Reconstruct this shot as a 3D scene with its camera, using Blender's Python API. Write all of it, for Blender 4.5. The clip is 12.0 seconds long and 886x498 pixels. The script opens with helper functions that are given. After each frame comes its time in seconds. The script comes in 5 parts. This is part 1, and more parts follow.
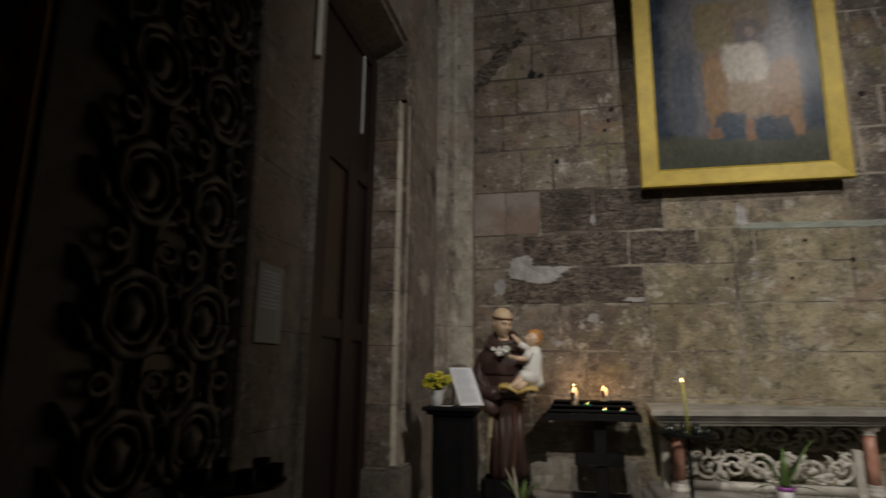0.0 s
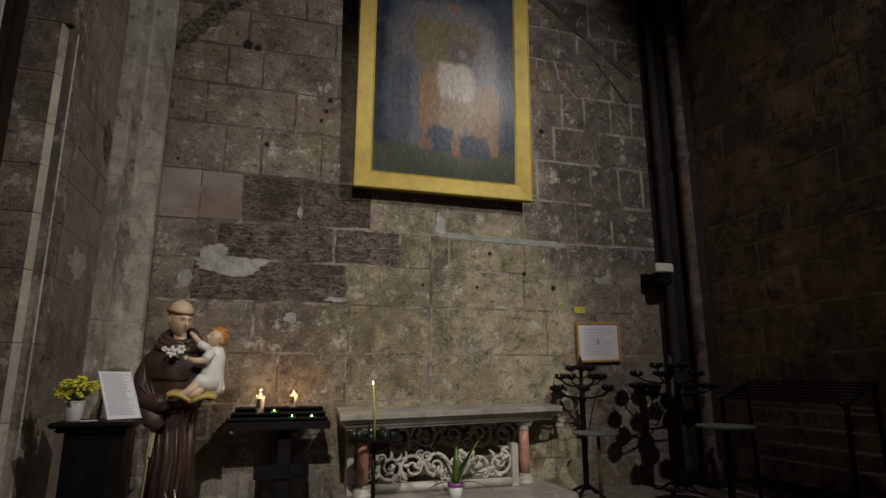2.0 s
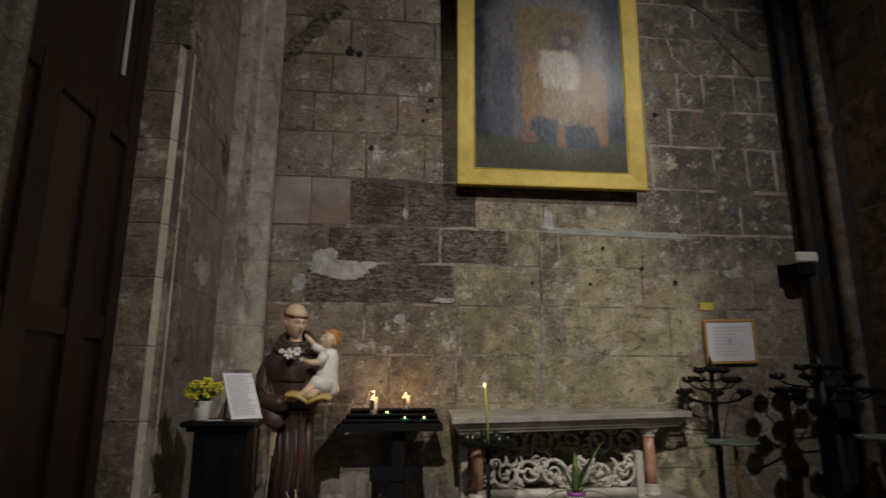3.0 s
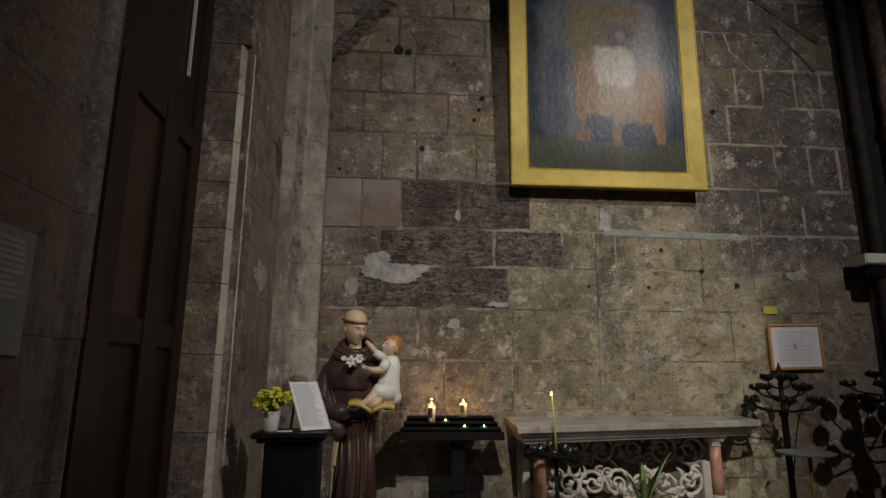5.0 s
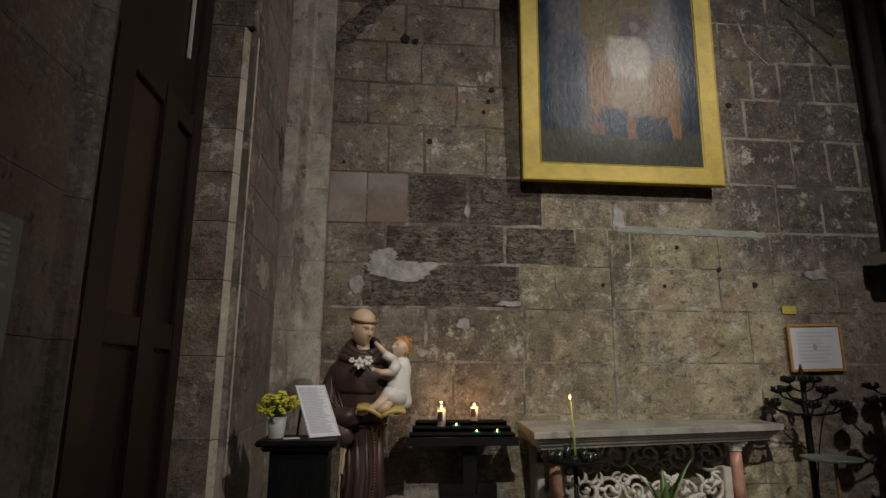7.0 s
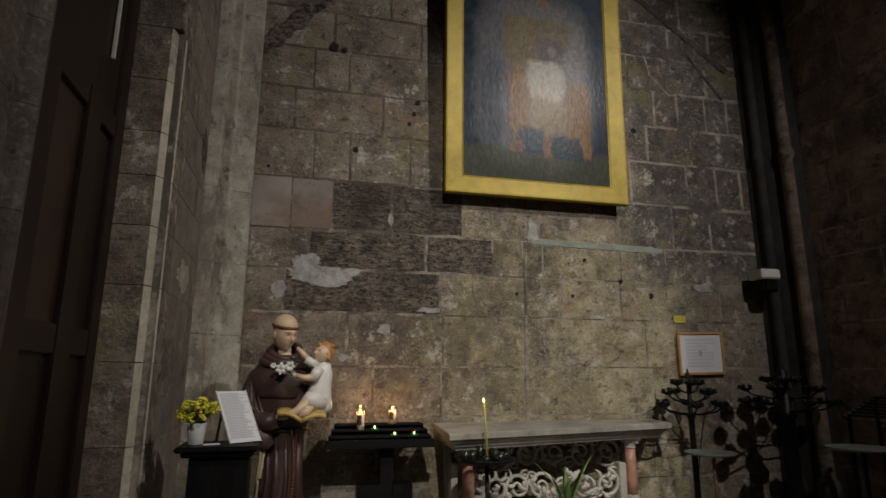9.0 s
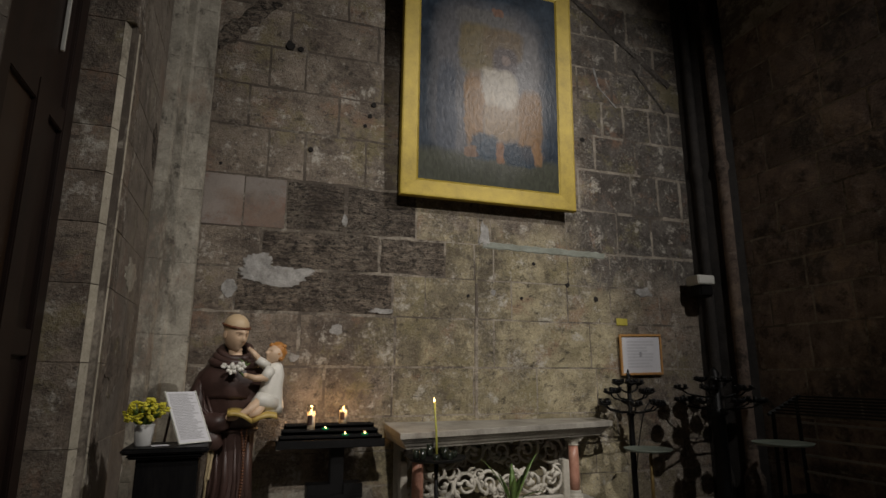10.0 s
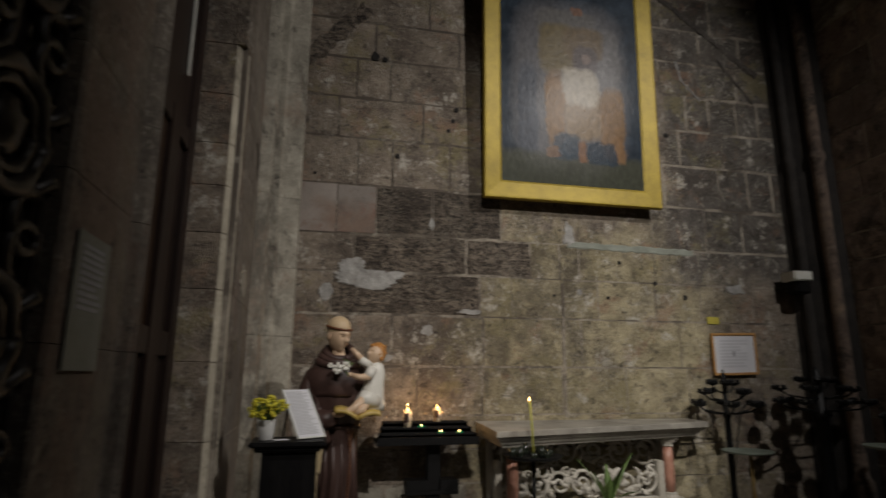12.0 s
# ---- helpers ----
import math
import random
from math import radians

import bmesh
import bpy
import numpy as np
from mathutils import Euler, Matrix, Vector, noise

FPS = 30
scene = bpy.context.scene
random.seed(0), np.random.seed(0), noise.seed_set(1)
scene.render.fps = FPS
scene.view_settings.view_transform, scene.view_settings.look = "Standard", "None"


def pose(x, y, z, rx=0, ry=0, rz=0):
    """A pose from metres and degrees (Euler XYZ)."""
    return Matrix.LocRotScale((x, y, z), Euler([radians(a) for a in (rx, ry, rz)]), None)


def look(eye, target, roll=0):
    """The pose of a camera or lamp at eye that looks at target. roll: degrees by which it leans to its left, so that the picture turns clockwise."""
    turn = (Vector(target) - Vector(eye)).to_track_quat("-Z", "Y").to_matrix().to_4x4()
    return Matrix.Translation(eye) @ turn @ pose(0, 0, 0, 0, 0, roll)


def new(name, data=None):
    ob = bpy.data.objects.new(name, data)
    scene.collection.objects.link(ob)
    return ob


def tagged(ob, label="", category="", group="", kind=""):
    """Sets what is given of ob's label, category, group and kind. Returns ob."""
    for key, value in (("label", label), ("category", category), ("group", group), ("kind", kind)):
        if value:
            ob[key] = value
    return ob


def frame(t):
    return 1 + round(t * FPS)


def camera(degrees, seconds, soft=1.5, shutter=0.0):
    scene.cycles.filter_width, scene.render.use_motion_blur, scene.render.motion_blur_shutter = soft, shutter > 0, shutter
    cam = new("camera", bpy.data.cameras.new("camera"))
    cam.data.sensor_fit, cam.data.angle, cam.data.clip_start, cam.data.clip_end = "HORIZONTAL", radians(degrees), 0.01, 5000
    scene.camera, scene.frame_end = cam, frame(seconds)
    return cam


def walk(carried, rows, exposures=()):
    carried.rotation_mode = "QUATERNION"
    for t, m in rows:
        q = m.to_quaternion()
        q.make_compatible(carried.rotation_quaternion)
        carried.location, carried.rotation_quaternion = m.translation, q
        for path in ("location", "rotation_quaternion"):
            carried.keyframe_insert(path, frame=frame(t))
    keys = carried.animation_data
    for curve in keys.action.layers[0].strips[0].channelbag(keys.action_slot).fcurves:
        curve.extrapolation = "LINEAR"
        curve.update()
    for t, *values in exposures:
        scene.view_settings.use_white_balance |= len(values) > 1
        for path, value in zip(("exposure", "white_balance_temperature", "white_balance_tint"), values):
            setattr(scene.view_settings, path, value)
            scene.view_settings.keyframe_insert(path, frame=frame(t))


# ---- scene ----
cam = camera(75.0, 12.0, shutter=0.5)
PATH = [
    (0, (0.103, -0.626, 1.264), (-0.306, 1.29, 1.668), 0.5),
    (0.5, (0.167, -0.513, 1.269), (0.099, 1.445, 1.67), 0.5),
    (1, (0.189, -0.418, 1.216), (0.525, 1.509, 1.636), 0.3),
    (1.5, (0.153, -0.305, 1.202), (0.694, 1.573, 1.628), 0.1),
    (2, (0.194, -0.134, 1.24), (0.756, 1.737, 1.667), -0.1),
    (2.5, (0.222, -0.025, 1.249), (0.652, 1.88, 1.679), -0.0),
    (3, (0.223, 0.048, 1.25), (0.426, 1.99, 1.68), 0.1),
    (3.5, (0.112, 0.103, 1.273), (0.218, 2.055, 1.698), 0.4),
    (5.5, (-0.194, 0.318, 1.332), (-0.032, 2.267, 1.755), 0.2),
    (6, (-0.207, 0.448, 1.324), (-0.047, 2.396, 1.746), 0.2),
    (6.5, (-0.251, 0.493, 1.33), (-0.089, 2.44, 1.754), 0.2),
    (8.3, (-0.411, 0.327, 1.378), (-0.086, 2.254, 1.801), 0.2),
    (8.5, (-0.391, 0.306, 1.38), (-0.031, 2.228, 1.803), 0.2),
    (9, (-0.382, 0.284, 1.375), (0.076, 2.183, 1.803), 0.1),
    (9.5, (-0.395, 0.234, 1.381), (0.144, 2.112, 1.807), 0.1),
    (10, (-0.436, 0.2, 1.378), (0.187, 2.052, 1.806), 0.1),
    (10.5, (-0.487, 0.19, 1.38), (0.16, 2.034, 1.807), 0.1),
    (11, (-0.524, 0.202, 1.376), (0.12, 2.047, 1.802), 0.1),
    (11.5, (-0.584, 0.188, 1.381), (0.027, 2.044, 1.806), 0.1),
    (12, (-0.716, 0.173, 1.371), (-0.297, 2.081, 1.799), 0.2),
]
walk(cam, [(t, look(eye, target, roll)) for t, eye, target, roll in PATH])


# ---- light ----
def spot(name, place, aim, watts, cone, blend, radius, colour):
    data = bpy.data.lights.new(name, "SPOT")
    data.energy, data.spot_size, data.spot_blend = watts, radians(cone), blend
    data.shadow_soft_size, data.color = radius, colour
    ob = new(name, data)
    ob.matrix_world = look(place, aim)
    return ob


def glow(name, place, watts, radius, colour):
    data = bpy.data.lights.new(name, "POINT")
    data.energy, data.shadow_soft_size, data.color = watts, radius, colour
    ob = new(name, data)
    ob.location = place
    return ob


world = bpy.data.worlds.new("dark_nave")
scene.world = world
world.use_nodes = True
world.node_tree.nodes["Background"].inputs[0].default_value = (0.9, 0.95, 1.0, 1)
world.node_tree.nodes["Background"].inputs[1].default_value = 0.004

LAMP_RIGHT, LAMP_LEFT = (4.85, -0.3, 7.2), (-0.4, -3.5, 6.9)
spot("spotlight_right", LAMP_RIGHT, (1.1, 6.0, 2.5), 1200, 74, 1.0, 0.06, (1.0, 0.95, 0.905))
spot("spotlight_left", LAMP_LEFT, (2.1, 6.0, 1.0), 1850, 46, 1.0, 0.06, (1.0, 0.94, 0.87))
FLAME = (1.0, 0.55, 0.2)
glow("candle_glow", (0.16, 5.66, 1.11), 1.9, 0.012, FLAME)
glow("candle_glow", (0.47, 5.73, 1.11), 1.9, 0.012, FLAME)
glow("candle_glow", (1.10, 4.96, 1.20), 0.6, 0.012, FLAME)
scene.view_settings.exposure = 0.0


# ---- materials ----
def material(name):
    m = bpy.data.materials.new(name)
    m.use_nodes = True
    return m, m.node_tree.nodes, m.node_tree.links, m.node_tree.nodes["Principled BSDF"]


def grained(name, dark, light, rough=0.6, scale=12.0, fine=90.0, bump=0.3, depth=0.01, metal=0.0, vary=0.0, stain=None, stain_scale=1.3, stain_at=0.52, stretch=(1, 1, 1), coat=0.0, shine=0.5, speck=None, blots=(), zones=()):
    """A surface with two scales of grain, relief, a tint by piece, optional stains, and zones of another stone colour: (dark, light, slopes), each slope (a, b, c) giving a x + b z + c."""
    m, nodes, links, bsdf = material(name)
    place = nodes.new("ShaderNodeNewGeometry").outputs["Position"]
    piece = nodes.new("ShaderNodeObjectInfo").outputs["Random"]
    shift = nodes.new("ShaderNodeVectorMath")
    shift.operation = "MULTIPLY_ADD"
    links.new(place, shift.inputs[0])
    shift.inputs[1].default_value = stretch
    spread = nodes.new("ShaderNodeMath")
    spread.operation = "MULTIPLY"
    spread.inputs[1].default_value = 40.0 if vary else 0.0
    links.new(piece, spread.inputs[0])
    links.new(spread.outputs[0], shift.inputs[2])
    coarse, small = nodes.new("ShaderNodeTexNoise"), nodes.new("ShaderNodeTexNoise")
    for tex, size, detail in ((coarse, scale, 10.0), (small, fine, 8.0)):
        tex.inputs["Scale"].default_value, tex.inputs["Detail"].default_value = size, detail
        tex.inputs["Roughness"].default_value = 0.70
        links.new(shift.outputs[0], tex.inputs["Vector"])
    ramp = nodes.new("ShaderNodeValToRGB")
    ramp.color_ramp.elements[0].position, ramp.color_ramp.elements[1].position = 0.38, 0.64
    ramp.color_ramp.elements[0].color, ramp.color_ramp.elements[1].color = (*dark, 1), (*light, 1)
    both = nodes.new("ShaderNodeMath")
    both.operation = "MULTIPLY_ADD"
    both.inputs[1].default_value = 0.35
    links.new(small.outputs[0], both.inputs[0])
    part_coarse = nodes.new("ShaderNodeMath")
    part_coarse.operation = "MULTIPLY"
    part_coarse.inputs[1].default_value = 0.65
    links.new(coarse.outputs[0], part_coarse.inputs[0])
    links.new(part_coarse.outputs[0], both.inputs[2])
    links.new(both.outputs[0], ramp.inputs[0])
    colour = ramp.outputs[0]
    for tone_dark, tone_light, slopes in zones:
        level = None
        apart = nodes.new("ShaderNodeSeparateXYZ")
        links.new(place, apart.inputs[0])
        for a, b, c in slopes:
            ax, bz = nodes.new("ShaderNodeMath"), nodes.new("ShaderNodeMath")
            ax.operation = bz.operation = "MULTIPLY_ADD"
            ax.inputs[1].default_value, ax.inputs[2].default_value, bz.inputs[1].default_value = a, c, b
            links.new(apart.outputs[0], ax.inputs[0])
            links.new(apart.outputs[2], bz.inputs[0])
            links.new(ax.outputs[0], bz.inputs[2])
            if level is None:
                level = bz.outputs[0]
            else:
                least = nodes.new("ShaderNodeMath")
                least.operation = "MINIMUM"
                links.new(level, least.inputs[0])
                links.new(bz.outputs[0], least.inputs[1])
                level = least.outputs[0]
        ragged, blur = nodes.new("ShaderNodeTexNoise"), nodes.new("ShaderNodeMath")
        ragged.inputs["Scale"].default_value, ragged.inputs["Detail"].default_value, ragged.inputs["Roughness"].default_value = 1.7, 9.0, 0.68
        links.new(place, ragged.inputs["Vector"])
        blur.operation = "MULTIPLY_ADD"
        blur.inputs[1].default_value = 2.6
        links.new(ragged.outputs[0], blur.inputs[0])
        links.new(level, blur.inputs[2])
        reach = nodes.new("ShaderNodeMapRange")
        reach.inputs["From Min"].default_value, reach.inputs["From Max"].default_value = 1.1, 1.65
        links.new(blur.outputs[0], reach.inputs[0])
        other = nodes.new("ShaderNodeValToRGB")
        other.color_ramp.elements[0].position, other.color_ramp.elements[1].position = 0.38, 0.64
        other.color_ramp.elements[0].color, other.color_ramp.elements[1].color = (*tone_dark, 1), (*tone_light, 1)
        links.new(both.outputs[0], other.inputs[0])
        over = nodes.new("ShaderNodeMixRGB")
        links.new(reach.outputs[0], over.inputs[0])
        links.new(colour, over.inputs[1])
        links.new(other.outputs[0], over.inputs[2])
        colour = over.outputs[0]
    if vary:
        tint = nodes.new("ShaderNodeHueSaturation")
        value = nodes.new("ShaderNodeMapRange")
        value.inputs["To Min"].default_value, value.inputs["To Max"].default_value = 1 - vary, 1 + vary
        links.new(piece, value.inputs[0])
        links.new(value.outputs[0], tint.inputs["Value"])
        links.new(colour, tint.inputs["Color"])
        colour = tint.outputs[0]
    if stain:
        blot = nodes.new("ShaderNodeTexNoise")
        blot.inputs["Scale"].default_value, blot.inputs["Detail"].default_value = stain_scale, 7.0
        blot.inputs["Roughness"].default_value = 0.65
        links.new(place, blot.inputs["Vector"])
        edge = nodes.new("ShaderNodeMapRange")
        edge.inputs["From Min"].default_value, edge.inputs["From Max"].default_value = stain_at, stain_at + 0.16
        edge.inputs["To Max"].default_value = 0.75
        links.new(blot.outputs[0], edge.inputs[0])
        mix = nodes.new("ShaderNodeMixRGB")
        mix.inputs[2].default_value = (*stain, 1)
        links.new(edge.outputs[0], mix.inputs[0])
        links.new(colour, mix.inputs[1])
        colour = mix.outputs[0]
    for tone, size, start, strength, tall in blots:
        squeeze = nodes.new("ShaderNodeMapping")
        squeeze.inputs["Scale"].default_value, squeeze.inputs["Location"].default_value = (1, 1, 1 / tall), (size * 7, start * 30, 0)
        links.new(place, squeeze.inputs[0])
        cloud = nodes.new("ShaderNodeTexNoise")
        cloud.inputs["Scale"].default_value, cloud.inputs["Detail"].default_value, cloud.inputs["Roughness"].default_value = size, 14.0, 0.78
        cloud.inputs["Distortion"].default_value = 0.15
        links.new(squeeze.outputs[0], cloud.inputs["Vector"])
        rim = nodes.new("ShaderNodeMapRange")
        rim.inputs["From Min"].default_value, rim.inputs["From Max"].default_value, rim.inputs["To Max"].default_value = start, start + 0.07, strength
        links.new(cloud.outputs[0], rim.inputs[0])
        over = nodes.new("ShaderNodeMixRGB")
        over.inputs[2].default_value = (*tone, 1)
        links.new(rim.outputs[0], over.inputs[0])
        links.new(colour, over.inputs[1])
        colour = over.outputs[0]
    if speck:
        crumbs, cloud = nodes.new("ShaderNodeTexNoise"), nodes.new("ShaderNodeTexNoise")
        for tex, size, detail in ((crumbs, 34.0, 9.0), (cloud, 1.9, 5.0)):
            tex.inputs["Scale"].default_value, tex.inputs["Detail"].default_value, tex.inputs["Roughness"].default_value = size, detail, 0.7
            links.new(place, tex.inputs["Vector"])
        sharp, gate, both_on = nodes.new("ShaderNodeMapRange"), nodes.new("ShaderNodeMapRange"), nodes.new("ShaderNodeMath")
        sharp.inputs["From Min"].default_value, sharp.inputs["From Max"].default_value = 0.50, 0.60
        gate.inputs["From Min"].default_value, gate.inputs["From Max"].default_value, gate.inputs["To Max"].default_value = 0.46, 0.60, 0.5
        links.new(crumbs.outputs[0], sharp.inputs[0])
        links.new(cloud.outputs[0], gate.inputs[0])
        both_on.operation = "MULTIPLY"
        links.new(sharp.outputs[0], both_on.inputs[0])
        links.new(gate.outputs[0], both_on.inputs[1])
        lime = nodes.new("ShaderNodeMixRGB")
        lime.inputs[2].default_value = (*speck, 1)
        links.new(both_on.outputs[0], lime.inputs[0])
        links.new(colour, lime.inputs[1])
        colour = lime.outputs[0]
    links.new(colour, bsdf.inputs["Base Color"])
    relief = nodes.new("ShaderNodeBump")
    relief.inputs["Strength"].default_value, relief.inputs["Distance"].default_value = bump, depth
    links.new(both.outputs[0], relief.inputs["Height"])
    links.new(relief.outputs[0], bsdf.inputs["Normal"])
    bsdf.inputs["Roughness"].default_value, bsdf.inputs["Metallic"].default_value = rough, metal
    bsdf.inputs["Coat Weight"].default_value = coat
    bsdf.inputs["Specular IOR Level"].default_value = shine
    return m


def glowing(name, colour, strength):
    m, nodes, links, bsdf = material(name)
    bsdf.inputs["Base Color"].default_value = (*colour, 1)
    bsdf.inputs["Emission Color"].default_value = (*colour, 1)
    bsdf.inputs["Emission Strength"].default_value = strength
    return m


TAN_ZONE = ((0.17, 0.145, 0.09), (0.48, 0.415, 0.265), ((1.0, 0.0, -0.75), (0.0, -1.0, 3.05), (-1.0, 0.0, 4.0)))
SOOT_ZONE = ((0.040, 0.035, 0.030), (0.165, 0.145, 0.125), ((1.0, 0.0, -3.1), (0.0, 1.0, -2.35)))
BROWN_BLOTS = (((0.048, 0.037, 0.029), 1.1, 0.515, 0.6, 1.3), ((0.20, 0.17, 0.085), 1.7, 0.53, 0.65, 1.0), ((0.24, 0.145, 0.095), 2.3, 0.55, 0.6, 1.0), ((0.055, 0.043, 0.034), 3.1, 0.545, 0.55, 0.8), ((0.48, 0.45, 0.39), 5.0, 0.555, 0.8, 1.0), ((0.022, 0.017, 0.014), 8.0, 0.555, 0.75, 0.7), ((0.45, 0.42, 0.35), 13.0, 0.585, 0.75, 1.0), ((0.02, 0.016, 0.013), 23.0, 0.575, 0.8, 0.8))
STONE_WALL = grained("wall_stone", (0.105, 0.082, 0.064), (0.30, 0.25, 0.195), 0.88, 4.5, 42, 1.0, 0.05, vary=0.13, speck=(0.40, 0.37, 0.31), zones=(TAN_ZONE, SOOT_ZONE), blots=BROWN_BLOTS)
STONE_QUOIN = grained("quoin_stone", (0.085, 0.066, 0.052), (0.27, 0.22, 0.17), 0.88, 4.5, 42, 1.0, 0.04, vary=0.24, speck=(0.34, 0.31, 0.25), blots=BROWN_BLOTS)
STONE_ROUGH = grained("stone_rough", (0.03, 0.024, 0.019), (0.30, 0.245, 0.19), 0.95, 11, 34, 1.0, 0.12, vary=0.2, stretch=(0.6, 1, 1.3), speck=(0.36, 0.32, 0.26), blots=(((0.010, 0.008, 0.007), 14.0, 0.50, 0.9, 0.55), ((0.05, 0.038, 0.03), 2.0, 0.50, 0.7, 1.0)))
STONE_DARK = grained("stone_dark", (0.028, 0.024, 0.021), (0.13, 0.112, 0.096), 0.88, 4.5, 38, 1.0, 0.05, vary=0.4, speck=(0.34, 0.32, 0.28))
STONE_SMOOTH = grained("stone_smooth", (0.17, 0.145, 0.125), (0.25, 0.22, 0.195), 0.8, 2.5, 60, 0.3, 0.008, vary=0.12, zones=(((0.14, 0.095, 0.07), (0.21, 0.15, 0.115), ((2.0, 0.0, 1.3), (0.0, -2.5, 7.55))),), blots=(((0.16, 0.09, 0.065), 1.9, 0.52, 0.7, 0.7), ((0.10, 0.085, 0.075), 3.0, 0.56, 0.6, 1.0)))
STONE_GREY = grained("stone_grey", (0.10, 0.083, 0.068), (0.23, 0.197, 0.16), 0.85, 3.5, 45, 0.9, 0.02, vary=0.08, speck=(0.36, 0.33, 0.27), blots=(((0.075, 0.062, 0.05), 1.5, 0.52, 0.75, 2.0), ((0.19, 0.17, 0.12), 2.2, 0.54, 0.6, 1.5), ((0.20, 0.135, 0.10), 1.3, 0.53, 0.55, 1.6), ((0.40, 0.37, 0.31), 4.5, 0.575, 0.6, 1.4), ((0.03, 0.025, 0.02), 9.0, 0.57, 0.8, 0.8)))
STONE_RED = grained("stone_red", (0.085, 0.06, 0.048), (0.25, 0.185, 0.145), 0.9, 4, 45, 1.0, 0.025, vary=0.3, speck=(0.2, 0.17, 0.14), blots=(((0.035, 0.028, 0.025), 1.4, 0.51, 0.8, 1.5), ((0.30, 0.22, 0.155), 1.9, 0.53, 0.7, 1.0), ((0.02, 0.016, 0.014), 3.0, 0.53, 0.8, 1.0), ((0.36, 0.32, 0.27), 6.0, 0.585, 0.6, 1.0)))
MORTAR = grained("mortar", (0.13, 0.11, 0.087), (0.42, 0.37, 0.30), 0.95, 5, 60, 0.8, 0.012, zones=(((0.05, 0.04, 0.032), (0.19, 0.16, 0.125), ((-1.0, 0.0, 1.0), (0.0, 1.0, -2.3))),), blots=(((0.07, 0.056, 0.045), 1.6, 0.48, 0.85, 1.0), ((0.40, 0.37, 0.31), 3.0, 0.56, 0.6, 1.0)))
PLASTER = grained("plaster", (0.16, 0.155, 0.145), (0.42, 0.41, 0.39), 0.9, 9, 60, 0.7, 0.014, stain=(0.17, 0.155, 0.135), stain_scale=5.0)
FLOORSTONE = grained("floor_stone", (0.14, 0.12, 0.10), (0.30, 0.27, 0.23), 0.6, 4, 60, 0.3, 0.008, vary=0.18, stain=(0.1, 0.09, 0.08))
MARBLE = grained("white_marble", (0.42, 0.39, 0.33), (0.60, 0.57, 0.50), 0.5, 5, 60, 0.25, 0.005, stain=(0.27, 0.25, 0.2), stain_scale=3)
PINK = grained("pink_marble", (0.36, 0.16, 0.11), (0.52, 0.29, 0.21), 0.35, 14, 60, 0.15, 0.004)
IRON = grained("black_iron", (0.002, 0.002, 0.002), (0.006, 0.006, 0.0065), 0.5, 20, 150, 0.3, 0.003, metal=0.1, shine=0.25)
BLACKWOOD = grained("black_wood", (0.003, 0.003, 0.0035), (0.010, 0.0095, 0.0095), 0.5, 10, 80, 0.2, 0.003, shine=0.14, stretch=(1, 1, 0.15))
CARVED = grained("carved_wood", (0.014, 0.012, 0.011), (0.050, 0.042, 0.036), 0.38, 12, 80, 0.4, 0.006)
DOORWOOD = grained("door_wood", (0.009, 0.0045, 0.0035), (0.026, 0.012, 0.008), 0.5, 8, 70, 0.3, 0.004, stretch=(1, 1, 0.12))
GILT = grained("gold_leaf", (0.21, 0.148, 0.008), (0.35, 0.255, 0.020), 0.5, 6, 70, 0.3, 0.004, metal=0.25)
GILT_OLD = grained("old_gilding", (0.18, 0.10, 0.035), (0.36, 0.22, 0.09), 0.5, 7, 60, 0.3, 0.004, metal=0.2)
PAPER = grained("paper", (0.58, 0.58, 0.61), (0.66, 0.66, 0.69), 0.7, 3, 60, 0.05, 0.001)
INK = grained("grey_print", (0.30, 0.30, 0.32), (0.38, 0.38, 0.40), 0.8, 30, 120, 0.05, 0.001)
PINE = grained("light_wood", (0.38, 0.19, 0.06), (0.52, 0.29, 0.10), 0.45, 10, 80, 0.2, 0.003, stretch=(0.2, 1, 1))
YELLOWCARD = grained("yellow_card", (0.40, 0.34, 0.04), (0.5, 0.43, 0.07), 0.7, 10, 60, 0.05, 0.001)
GLAZE = grained("white_glaze", (0.62, 0.62, 0.60), (0.72, 0.72, 0.70), 0.3, 6, 60, 0.05, 0.001)
PURPLE = grained("purple_foil", (0.22, 0.05, 0.24), (0.34, 0.10, 0.36), 0.4, 12, 60, 0.2, 0.003)
LEAF = grained("leaf", (0.07, 0.13, 0.03), (0.17, 0.26, 0.07), 0.42, 14, 60, 0.2, 0.003, vary=0.25)
LEAF_PALE = grained("cream_leaf", (0.45, 0.42, 0.30), (0.60, 0.57, 0.42), 0.5, 10, 60, 0.2, 0.003)
PETAL = grained("yellow_petal", (0.50, 0.44, 0.02), (0.68, 0.62, 0.06), 0.6, 20, 80, 0.1, 0.002)
SOIL = grained("soil", (0.02, 0.014, 0.01), (0.06, 0.04, 0.03), 0.95, 30, 90, 0.6, 0.006)
WAX = grained("candle_wax", (0.34, 0.28, 0.20), (0.44, 0.37, 0.28), 0.5, 8, 60, 0.1, 0.002)
TAPERWAX = grained("green_wax", (0.30, 0.30, 0.05), (0.42, 0.42, 0.09), 0.5, 8, 60, 0.1, 0.002)
GREENCUP = grained("green_cup", (0.0, 0.16, 0.06), (0.0, 0.28, 0.12), 0.25, 8, 60, 0.05, 0.001)
BOTTLEGLASS = grained("dark_glass_cup", (0.004, 0.006, 0.004), (0.022, 0.027, 0.018), 0.2, 14, 60, 0.1, 0.002)
